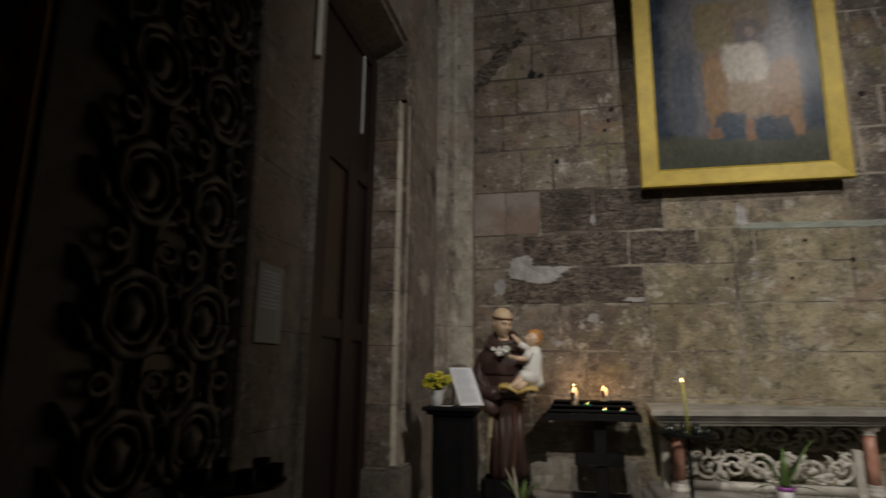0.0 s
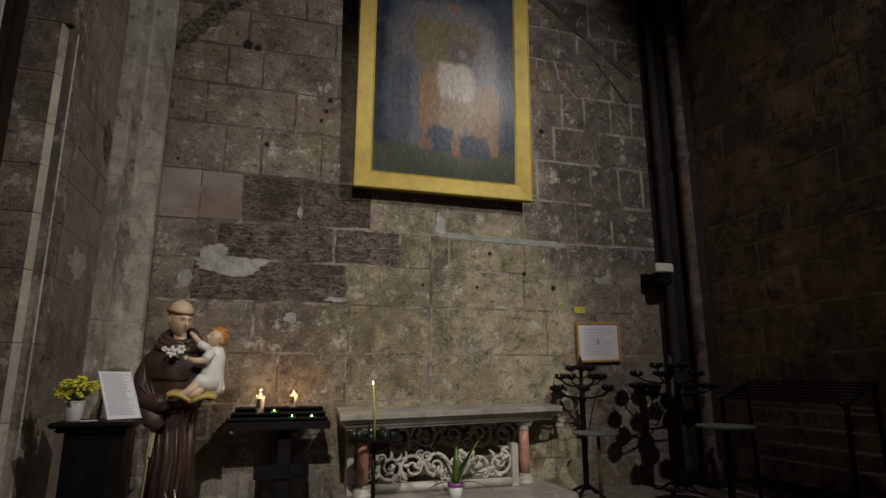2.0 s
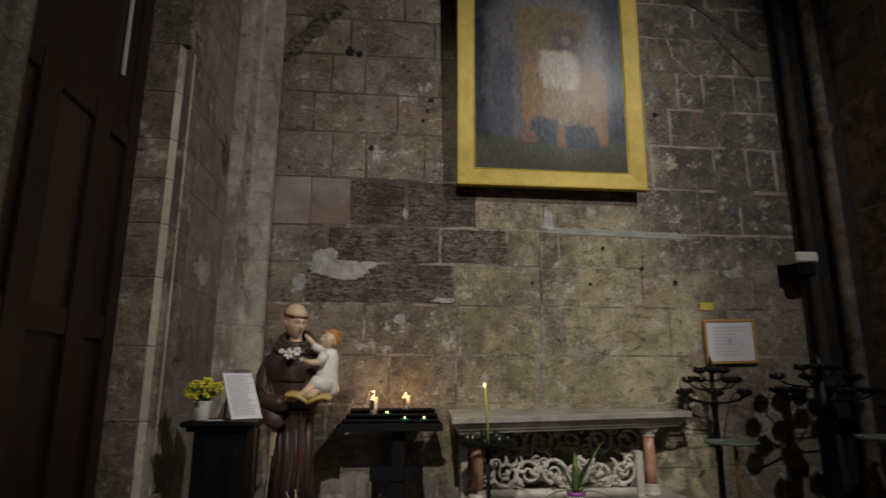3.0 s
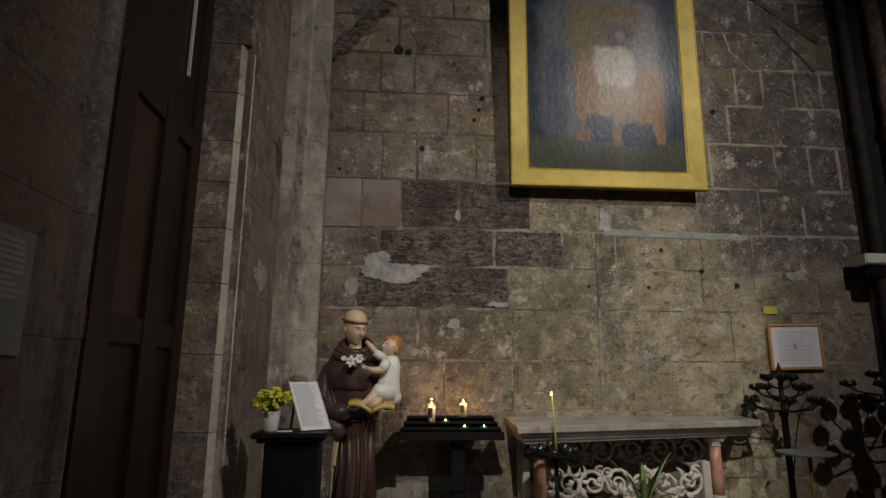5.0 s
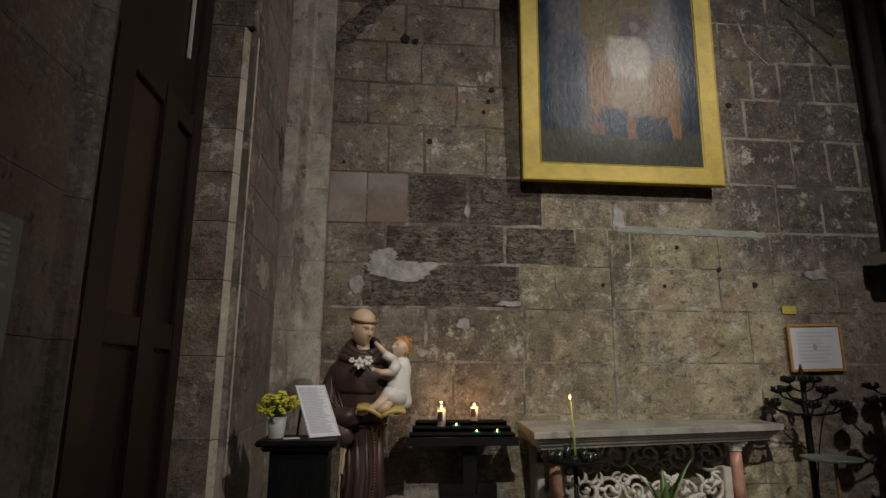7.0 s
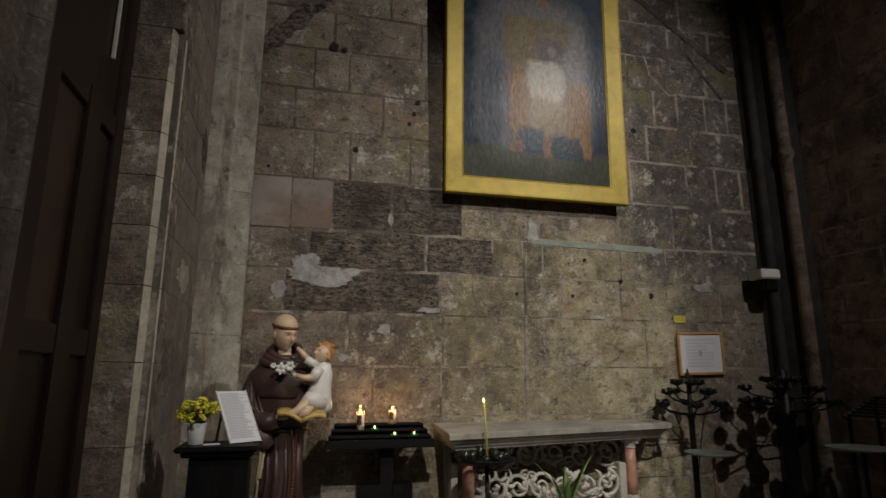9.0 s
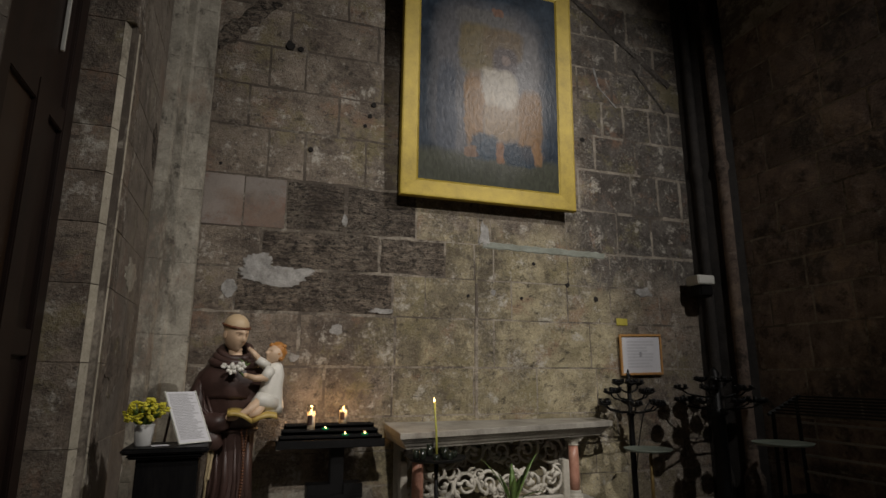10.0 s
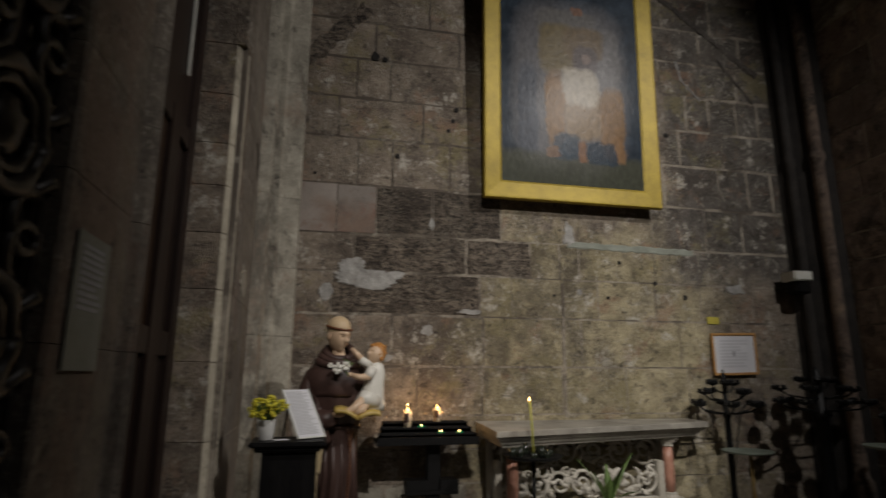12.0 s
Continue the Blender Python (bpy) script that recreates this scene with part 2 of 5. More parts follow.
PLATE = grained("green_plate", (0.08, 0.10, 0.08), (0.16, 0.18, 0.15), 0.5, 8, 60, 0.2, 0.003)
BRASS = grained("old_brass", (0.16, 0.11, 0.04), (0.30, 0.21, 0.08), 0.5, 8, 60, 0.2, 0.003, metal=0.6)
WHITEPLASTIC = grained("white_plastic", (0.55, 0.55, 0.50), (0.64, 0.64, 0.6), 0.4, 6, 60, 0.03, 0.001)
AMBER = grained("amber_pane", (0.022, 0.011, 0.006), (0.04, 0.02, 0.009), 0.35, 4, 40, 0.2, 0.003)
FLAMEMAT = glowing("flame", (1.0, 0.58, 0.22), 9.0)
HABIT = grained("brown_habit", (0.040, 0.021, 0.017), (0.070, 0.038, 0.031), 0.46, 6, 80, 0.15, 0.003)
SKIN = grained("painted_skin", (0.55, 0.385, 0.25), (0.63, 0.455, 0.315), 0.45, 5, 60, 0.08, 0.002)
TONSURE = grained("painted_scalp", (0.50, 0.37, 0.22), (0.58, 0.44, 0.28), 0.5, 5, 60, 0.08, 0.002)
HAIR = grained("painted_brown_hair", (0.10, 0.035, 0.015), (0.17, 0.07, 0.03), 0.5, 40, 120, 0.8, 0.006)
GINGER = grained("painted_ginger_hair", (0.36, 0.15, 0.03), (0.50, 0.23, 0.06), 0.5, 40, 120, 0.8, 0.006)
GOWN = grained("painted_white_gown", (0.60, 0.58, 0.52), (0.72, 0.70, 0.64), 0.45, 6, 60, 0.1, 0.002)
CORD = grained("cord", (0.36, 0.28, 0.15), (0.50, 0.41, 0.25), 0.7, 50, 120, 0.8, 0.004)
PAGES = grained("gilt_pages", (0.38, 0.26, 0.06), (0.52, 0.38, 0.12), 0.4, 12, 60, 0.1, 0.002)
DARKHOLE = grained("dark_hole", (0.008, 0.007, 0.006), (0.02, 0.017, 0.015), 0.95, 20, 90, 0.3, 0.004)
TEALSTAIN = grained("grey_green_wash", (0.16, 0.17, 0.14), (0.27, 0.29, 0.25), 0.9, 6, 70, 0.5, 0.01)


def clear_glass(name):
    m, nodes, links, bsdf = material(name)
    bsdf.inputs["Base Color"].default_value = (0.95, 0.97, 0.95, 1)
    bsdf.inputs["Transmission Weight"].default_value = 1.0
    bsdf.inputs["Roughness"].default_value = 0.06
    bsdf.inputs["IOR"].default_value = 1.3
    return m


GLASS = clear_glass("clear_glass")


def oil_paint(name):
    """A dark varnished canvas with soft masses of colour: (colour, x, z, half width, half height)."""
    m, nodes, links, bsdf = material(name)
    place = nodes.new("ShaderNodeTexCoord").outputs["Object"]
    wobble = nodes.new("ShaderNodeTexNoise")
    wobble.inputs["Scale"].default_value, wobble.inputs["Detail"].default_value = 3.5, 6.0
    links.new(place, wobble.inputs["Vector"])
    drift = nodes.new("ShaderNodeMixRGB")
    drift.blend_type, drift.inputs[0].default_value = "LINEAR_LIGHT", 0.055
    links.new(place, drift.inputs[1])
    links.new(wobble.outputs["Color"], drift.inputs[2])
    finer = nodes.new("ShaderNodeTexNoise")
    finer.inputs["Scale"].default_value, finer.inputs["Detail"].default_value, finer.inputs["Roughness"].default_value = 15.0, 8.0, 0.7
    links.new(place, finer.inputs["Vector"])
    smear = nodes.new("ShaderNodeMixRGB")
    smear.blend_type, smear.inputs[0].default_value = "LINEAR_LIGHT", 0.05
    links.new(drift.outputs[0], smear.inputs[1])
    links.new(finer.outputs["Color"], smear.inputs[2])
    ground = nodes.new("ShaderNodeValToRGB")
    ground.color_ramp.elements[0].position, ground.color_ramp.elements[1].position = 0.35, 0.7
    ground.color_ramp.elements[0].color, ground.color_ramp.elements[1].color = (0.012, 0.019, 0.029, 1), (0.032, 0.046, 0.064, 1)
    links.new(wobble.outputs[0], ground.inputs[0])
    colour = ground.outputs[0]
    masses = (
        ((0.110, 0.107, 0.112), -0.02, 1.42, 0.68, 0.98),
        ((0.055, 0.064, 0.082), -0.54, 1.05, 0.12, 0.55),
        ((0.135, 0.130, 0.130), 0.40, 1.72, 0.22, 0.42),
        ((0.120, 0.115, 0.110), -0.05, 2.16, 0.36, 0.18),
        ((0.050, 0.052, 0.034), 0.0, 0.28, 1.6, 0.28),
        ((0.135, 0.105, 0.050), -0.16, 1.84, 0.23, 0.30),
        ((0.125, 0.088, 0.048), 0.16, 1.93, 0.24, 0.20),
        ((0.17, 0.095, 0.065), 0.10, 2.34, 0.07, 0.055),
        ((0.075, 0.060, 0.060), 0.18, 1.73, 0.16, 0.17),
        ((0.18, 0.135, 0.115), 0.19, 1.75, 0.055, 0.06),
        ((0.23, 0.165, 0.10), 0.14, 1.06, 0.24, 0.31),
        ((0.36, 0.325, 0.27), 0.11, 1.39, 0.22, 0.23),
        ((0.20, 0.115, 0.048), -0.21, 1.08, 0.11, 0.45),
        ((0.19, 0.110, 0.048), 0.50, 0.97, 0.15, 0.42),
        ((0.018, 0.036, 0.056), -0.08, 0.66, 0.17, 0.15),
        ((0.014, 0.028, 0.046), 0.36, 0.60, 0.19, 0.13),
        ((0.18, 0.09, 0.046), 0.11, 0.61, 0.055, 0.13),
        ((0.15, 0.085, 0.048), -0.24, 0.58, 0.09, 0.05),
        ((0.18, 0.10, 0.045), 0.58, 0.66, 0.06, 0.16),
    )
    for tone, x, z, wide, high in masses:
        fit = nodes.new("ShaderNodeMapping")
        fit.vector_type = "TEXTURE"
        fit.inputs["Location"].default_value, fit.inputs["Scale"].default_value = (x, 0, z), (wide, 50.0, high)
        links.new(smear.outputs[0], fit.inputs[0])
        squared, fourth = nodes.new("ShaderNodeVectorMath"), nodes.new("ShaderNodeVectorMath")
        squared.operation, fourth.operation = "MULTIPLY", "DOT_PRODUCT"
        links.new(fit.outputs[0], squared.inputs[0])
        links.new(fit.outputs[0], squared.inputs[1])
        links.new(squared.outputs[0], fourth.inputs[0])
        links.new(squared.outputs[0], fourth.inputs[1])
        edge = nodes.new("ShaderNodeMapRange")
        edge.inputs["From Min"].default_value, edge.inputs["From Max"].default_value, edge.inputs["To Min"].default_value, edge.inputs["To Max"].default_value = 0.55, 1.6, 0.88, 0.0
        links.new(fourth.outputs["Value"], edge.inputs[0])
        mix = nodes.new("ShaderNodeMixRGB")
        mix.inputs[2].default_value = (*tone, 1)
        links.new(edge.outputs[0], mix.inputs[0])
        links.new(colour, mix.inputs[1])
        colour = mix.outputs[0]
    strokes = nodes.new("ShaderNodeTexNoise")
    strokes.inputs["Scale"].default_value, strokes.inputs["Detail"].default_value, strokes.inputs["Distortion"].default_value = 24.0, 9.0, 0.6
    comb = nodes.new("ShaderNodeMapping")
    comb.inputs["Scale"].default_value = (1.0, 1.0, 0.5)
    links.new(place, comb.inputs[0])
    links.new(comb.outputs[0], strokes.inputs["Vector"])
    relief = nodes.new("ShaderNodeBump")
    relief.inputs["Strength"].default_value, relief.inputs["Distance"].default_value = 0.36, 0.006
    links.new(strokes.outputs[0], relief.inputs["Height"])
    links.new(relief.outputs[0], bsdf.inputs["Normal"])
    tone_change = nodes.new("ShaderNodeMapRange")
    tone_change.inputs["From Min"].default_value, tone_change.inputs["From Max"].default_value = 0.35, 0.65
    tone_change.inputs["To Min"].default_value, tone_change.inputs["To Max"].default_value = 0.78, 1.18
    links.new(strokes.outputs[0], tone_change.inputs[0])
    brushed = nodes.new("ShaderNodeHueSaturation")
    links.new(tone_change.outputs[0], brushed.inputs["Value"])
    links.new(colour, brushed.inputs["Color"])
    links.new(brushed.outputs[0], bsdf.inputs["Base Color"])
    bsdf.inputs["Roughness"].default_value = 0.31
    bsdf.inputs["Specular IOR Level"].default_value = 0.11
    return m


CANVAS = oil_paint("varnished_canvas")
STONE_WORN = grained("stone_worn", (0.20, 0.184, 0.148), (0.45, 0.418, 0.345), 0.8, 6, 50, 0.9, 0.02, vary=0.14, blots=(((0.10, 0.088, 0.070), 1.7, 0.51, 0.8, 2.4), ((0.48, 0.45, 0.38), 4.0, 0.56, 0.7, 1.5), ((0.27, 0.20, 0.15), 1.2, 0.53, 0.55, 1.5), ((0.05, 0.042, 0.034), 7.0, 0.565, 0.8, 1.0)))
# Worn chamfer stone; light on its slanted face is painted into the colour.
STONE_LIT_EDGE = grained("worn_pale_edge", (0.33, 0.295, 0.225), (0.56, 0.51, 0.41), 0.85, 6, 50, 0.9, 0.02, vary=0.10, blots=(((0.16, 0.14, 0.105), 3.0, 0.54, 0.7, 1.5), ((0.07, 0.06, 0.045), 11.0, 0.57, 0.8, 1.0)))
SLABSTONE = grained("worn_marble", (0.22, 0.205, 0.175), (0.42, 0.395, 0.345), 0.55, 4, 50, 0.35, 0.006, stain=(0.15, 0.14, 0.12), stain_scale=2.5)
# Corner shade painted into the stone colour of the pier and first shaft.
SHADE_STONE = grained("soot_black_stone", (0.010, 0.009, 0.008), (0.040, 0.034, 0.030), 0.85, 6, 60, 0.8, 0.02, vary=0.2)
OLDPAPER = grained("grey_green_sheet", (0.20, 0.21, 0.18), (0.27, 0.28, 0.245), 0.75, 5, 60, 0.05, 0.001)
STRIPE_LIGHT = grained("dull_steel", (0.16, 0.15, 0.14), (0.28, 0.26, 0.24), 0.5, 10, 80, 0.2, 0.002, metal=0.4)
PALEPRINT = grained("pale_print", (0.50, 0.50, 0.53), (0.57, 0.57, 0.60), 0.8, 30, 120, 0.05, 0.001)
FAINT = grained("faint_print", (0.40, 0.40, 0.42), (0.48, 0.48, 0.50), 0.8, 30, 120, 0.05, 0.001)


# ---- builders ----
def part(name, bm, mat, parent=None, label="", smooth=False):
    """Links a bmesh as one mesh object under a thing or a part. mat: one material or a list of them."""
    mesh = bpy.data.meshes.new(name)
    bmesh.ops.recalc_face_normals(bm, faces=bm.faces)
    for f in bm.faces:
        f.smooth = smooth
    bm.to_mesh(mesh)
    bm.free()
    for m in mat if isinstance(mat, (list, tuple)) else [mat]:
        mesh.materials.append(m)
    ob = new(name, mesh)
    if parent:
        ob.parent = parent
    return tagged(ob, label)


def thing(name, place, label, category, group="", turn=0):
    ob = new(name)
    ob.location, ob.rotation_euler = place, (0, 0, radians(turn))
    ob.empty_display_size = 0.1
    return tagged(ob, label, category, group)


def box(bm, a, b, bevel=0.0, slot=0):
    """A box from corner a to corner b, with its edges rounded."""
    made = bmesh.ops.create_cube(bm, size=1.0)["verts"]
    for v in made:
        v.co = Vector([(a[i] + b[i]) / 2 + v.co[i] * (b[i] - a[i]) for i in range(3)])
    faces = list({f for v in made for f in v.link_faces})
    for f in faces:
        f.material_index = slot
    if bevel:
        bmesh.ops.bevel(bm, geom=list({e for v in made for e in v.link_edges}), offset=bevel, segments=2, affect="EDGES", clamp_overlap=True, material=slot)
    return bm


def tube(bm, points, radii, n=10, slot=0, flat=1.0):
    """A closed tube along a polyline; flat squeezes its section in the second axis."""
    points = [Vector(p) for p in points]
    radii = [radii] * len(points) if isinstance(radii, (int, float)) else radii
    rings, side = [], None
    for i, p in enumerate(points):
        way = (points[min(i + 1, len(points) - 1)] - points[max(i - 1, 0)]).normalized()
        if side is None:
            side = way.orthogonal().normalized() if abs(way.y) > 0.9 else way.cross(Vector((0, 1, 0))).normalized()
        side = (side - way * side.dot(way)).normalized()
        up = way.cross(side)
        rings.append([bm.verts.new(p + radii[i] * (math.cos(a) * side + flat * math.sin(a) * up)) for a in [2 * math.pi * k / n for k in range(n)]])
    for r, s in zip(rings, rings[1:]):
        for k in range(n):
            bm.faces.new((r[k], r[(k + 1) % n], s[(k + 1) % n], s[k])).material_index = slot
    bm.faces.new(rings[0][::-1]).material_index = slot
    bm.faces.new(rings[-1]).material_index = slot
    return bm


def lathe(bm, profile, centre=(0, 0, 0), n=24, slot=0, fold=0.0, folds=7, squash=1.0):
    """A solid turned from (radius, height) pairs; fold gives it drapery folds."""
    rings = []
    for r, z in profile:
        ring = []
        for k in range(n):
            a = 2 * math.pi * k / n
            q = r * (1 + fold * math.sin(folds * a + 2.5 * z) + 0.4 * fold * math.sin((folds * 2 + 1) * a + 1))
            ring.append(bm.verts.new((centre[0] + q * math.cos(a), centre[1] + squash * q * math.sin(a), centre[2] + z)))
        rings.append(ring)
    for r, s in zip(rings, rings[1:]):
        for k in range(n):
            bm.faces.new((r[k], r[(k + 1) % n], s[(k + 1) % n], s[k])).material_index = slot
    bm.faces.new(rings[0][::-1]).material_index = slot
    bm.faces.new(rings[-1]).material_index = slot
    return bm


def ball(bm, centre, size, slot=0, lumps=0.0, u=16, v=10, turn=None):
    """An ellipsoid with optional lumps."""
    made = bmesh.ops.create_uvsphere(bm, u_segments=u, v_segments=v, radius=1.0)["verts"]
    turn = turn or Matrix.Identity(3)
    for w in made:
        k = 1 + lumps * noise.noise(w.co * 2.5 + Vector(centre) * 7)
        w.co = Vector(centre) + turn @ Vector([w.co[i] * size[i] * k for i in range(3)])
    for f in {f for w in made for f in w.link_faces}:
        f.material_index = slot
    return bm


def prism(bm, outline, low, high, slot=0):
    """An upright prism on an (x, y) outline."""
    a = [bm.verts.new((x, y, low)) for x, y in outline]
    b = [bm.verts.new((x, y, high)) for x, y in outline]
    n = len(outline)
    for k in range(n):
        bm.faces.new((a[k], a[(k + 1) % n], b[(k + 1) % n], b[k])).material_index = slot
    bm.faces.new(a[::-1]).material_index = slot
    bm.faces.new(b).material_index = slot
    return bm


def ashlar(origin, along, out, length, height, depth, seed, wear=0.006):
    """One squared stone: a worn front face of small facets and straight sides. origin: its lower corner on the wall's face."""
    bm = bmesh.new()
    rng = random.Random(seed)
    nx, nz = 5, 3
    u, w, up = Vector(along), Vector(out), Vector((0, 0, 1))
    grid = []
    for j in range(nz + 1):
        row = []
        for i in range(nx + 1):
            edge = i in (0, nx) or j in (0, nz)
            du = rng.uniform(-wear, wear) if 0 < i < nx else (rng.uniform(0, 1.5 * wear) * (1 if i == 0 else -1))
            dz = rng.uniform(-wear, wear) if 0 < j < nz else (rng.uniform(0, 1.5 * wear) * (1 if j == 0 else -1))
            rise = -rng.uniform(0.0, 0.6) * min(wear, 0.006) if edge else rng.uniform(-0.4, 0.8) * wear
            row.append(bm.verts.new(Vector(origin) + u * (length * i / nx + du) + up * (height * j / nz + dz) + w * rise))
        grid.append(row)
    for j in range(nz):
        for i in range(nx):
            bm.faces.new((grid[j][i], grid[j][i + 1], grid[j + 1][i + 1], grid[j + 1][i]))
    rim = [grid[0][i] for i in range(nx + 1)] + [grid[j][nx] for j in range(1, nz + 1)] + [grid[nz][i] for i in range(nx - 1, -1, -1)] + [grid[j][0] for j in range(nz - 1, 0, -1)]
    back = [bm.verts.new(v.co - w * depth) for v in rim]
    for k in range(len(rim)):
        bm.faces.new((rim[k], back[k], back[(k + 1) % len(rim)], rim[(k + 1) % len(rim)]))
    return bm


def course(wall, origin, along, out, joints, low, high, pick, seed, joint=0.009):
    """A course of stones between the joints, as parts of the wall."""
    for k, (a, b) in enumerate(zip(joints, joints[1:])):
        gap = joint * random.Random(seed * 77 + k).uniform(0.4, 1.5)
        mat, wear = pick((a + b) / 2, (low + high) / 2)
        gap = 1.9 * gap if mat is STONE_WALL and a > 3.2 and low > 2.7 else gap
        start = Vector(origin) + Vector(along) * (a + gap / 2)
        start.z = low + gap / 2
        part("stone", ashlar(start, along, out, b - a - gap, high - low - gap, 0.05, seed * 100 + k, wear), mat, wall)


def joints_between(a, b, step, seed):
    """Irregular joints from a to b."""
    rng = random.Random(seed)
    xs = [a]
    while xs[-1] < b - 1.45 * step:
        xs.append(xs[-1] + step * rng.uniform(0.6, 1.45))
    return xs + [b]


def blot(name, x, z, rx, rz, parent, seed, mat, label, lobes=0.25, rise=0.004, y=6.0):
    """A thin irregular patch of plaster on the north wall."""
    bm = bmesh.new()
    n = 72
    ring, rim = [], []
    for k in range(n):
        a = 2 * math.pi * k / n
        q = 1 + lobes * noise.noise((math.cos(a) * 1.6 + seed, math.sin(a) * 1.6, seed)) + 0.5 * lobes * noise.noise((math.cos(a) * 6, math.sin(a) * 6 + seed, 0)) + 0.38 * lobes * noise.noise((math.cos(a) * 15, math.sin(a) * 15 + seed, 4))
        ring.append(bm.verts.new((x + rx * q * math.cos(a), y + 0.02, z + rz * q * math.sin(a))))
        rim.append(bm.verts.new((x + 0.94 * rx * q * math.cos(a), y - rise - 0.004, z + 0.94 * rz * q * math.sin(a))))
    for k in range(n):
        bm.faces.new((ring[k], ring[(k + 1) % n], rim[(k + 1) % n], rim[k]))
    bm.faces.new(rim)
    return part(name, bm, mat, parent, label)


# ---- structure ----
floor = tagged(part("floor", box(bmesh.new(), (-2.4, -5.2, -0.3), (5.8, 6.6, -0.008)), MORTAR), "worn grey stone slab floor of the chapel", "floor", kind="structure")
tagged(part("ceiling", box(bmesh.new(), (-2.4, -5.2, 8.0), (5.8, 6.6, 8.3)), STONE_QUOIN), "dark stone vault over the chapel", "ceiling", kind="structure")
# Unseen wall added behind the camera; its gap trims the left lamp's light.
bm = bmesh.new()
box(bm, (-2.4, -1.9, 0), (-1.0, -1.5, 8.0))
box(bm, (0.46, -1.9, 0), (5.8, -1.5, 8.0))
tagged(part("wall_south", bm, STONE_RED), "unseen dark stone wall added to cut the left lamp's beam", "wall", kind="structure")
tagged(part("wall_nave", box(bmesh.new(), (-2.4, -5.2, 0), (5.8, -4.9, 8.0)), STONE_RED), "dark stone wall of the nave", "wall", kind="structure")

wall_north = tagged(part("wall_north", box(bmesh.new(), (-1.6, 6.005, 0), (5.8, 6.4, 8.0)), MORTAR), "soot-stained ashlar wall of brown and tan blocks with pale mortar", "wall", kind="structure")
wall_east = tagged(part("wall_east", box(bmesh.new(), (5.255, -4.9, 0), (5.6, 6.4, 8.0)), MORTAR), "dark reddish ashlar side wall in deep shade", "wall", kind="structure")
bm = bmesh.new()
box(bm, (-1.75, 4.30, 0), (-1.3085, 6.4, 8.0))
box(bm, (-1.75, 2.5, 4.40), (-1.3085, 4.30, 8.0))
box(bm, (-2.2, -4.9, 0), (-1.52, 1.9, 8.0))
box(bm, (-2.2, 1.9, 0), (-1.75, 6.4, 8.0))
box(bm, (-1.75, 1.9, 0), (-1.45, 2.5, 8.0))
wall_west = tagged(part("wall_west", bm, MORTAR), "grey ashlar wall with a chamfered stone doorway", "wall", kind="structure")


def north_stone(x, z):
    """Which stone: worn low down, smooth repairs, eroded in the middle west, plain elsewhere."""
    if x < 1.0 and z < 0.34:
        return STONE_WORN, 0.016
    if -0.95 < x < -0.15 and 2.8 < z < 3.3:
        return STONE_SMOOTH, 0.002
    if (-0.2 < x < 1.2 and 2.8 < z < 3.3) or (-0.4 < x < 1.5 and 2.4 < z < 2.8) or (0 < x < 0.98 and 1.98 < z < 2.4):
        return STONE_ROUGH, 0.013
    if z < 3.3 and 0.9 < x < 3.8:
        return STONE_WALL, 0.004
    return STONE_WALL, 0.009


WEST_END, EAST_END = -0.95, 5.0
NORTH = (
    (0.0, 0.34, (0.0, 0.8, 1.5, 2.3, 3.1, 3.7, 4.4)),
    (0.34, 0.66, (-0.5, 0.35, 1.2, 2.0, 2.7, 3.3, 3.75, 4.5)),
    (0.66, 0.98, (-0.3, 0.55, 1.3, 2.15, 3.0, 3.6, 4.2)),
    (0.98, 1.46, (-0.42, 0.3, 0.98, 1.86, 2.6, 3.36, 4.05, 4.6)),
    (1.46, 1.97, (-0.5, 0.04, 1.0, 1.88, 2.1, 3.3, 3.95, 4.5)),
    (1.97, 2.40, (-0.58, 0.97, 1.32, 1.89, 2.32, 3.02, 3.6, 4.3)),
    (2.40, 2.80, (-0.37, 0.82, 1.54, 1.88, 2.11, 3.05, 3.62, 4.1, 4.55)),
    (2.80, 3.32, (-0.56, -0.15, 0.45, 1.21, 1.93, 2.08, 3.05, 3.75, 4.25)),
    (3.32, 3.85, (-0.36, 0.01, 0.64, 1.5, 2.4, 3.25, 4.0, 4.4, 4.75)),
    (3.85, 4.31, (-0.58, 0.34, 1.2, 2.1, 3.2, 3.5, 4.1)),
    (4.31, 4.78, (-0.4, -0.03, 0.8, 1.7, 2.7, 3.2, 3.63, 3.96, 4.35, 4.66)),
    (4.78, 5.24, (-0.21, 0.75, 1.6, 2.5, 3.3, 3.8, 4.4)),
    (5.24, 5.70, (-0.5, 0.4, 1.3, 2.2, 3.1, 3.9, 4.5)),
    (5.70, 6.20, (-0.2, 0.7, 1.6, 2.5, 3.4, 4.1)),
)
for row, (low, high, inner) in enumerate(NORTH):
    course(wall_north, (0, 6.0, 0), (1, 0, 0), (0, -1, 0), (WEST_END, *inner, EAST_END), low, high, north_stone, row + 1, 0.013 if row > 6 else 0.010)

EAST = (0.0, 0.45, 0.95, 1.45, 1.93, 2.32, 2.66, 2.97, 3.35, 3.75, 4.2, 4.65, 5.1, 5.6)
for row, (low, high) in enumerate(zip(EAST, EAST[1:])):
    course(wall_east, (5.25, 0, 0), (0, 1, 0), (-1, 0, 0), joints_between(2.4, 5.75, 0.62, 70 + row), low, high, lambda x, z: (STONE_RED, 0.005), 40 + row, 0.016)
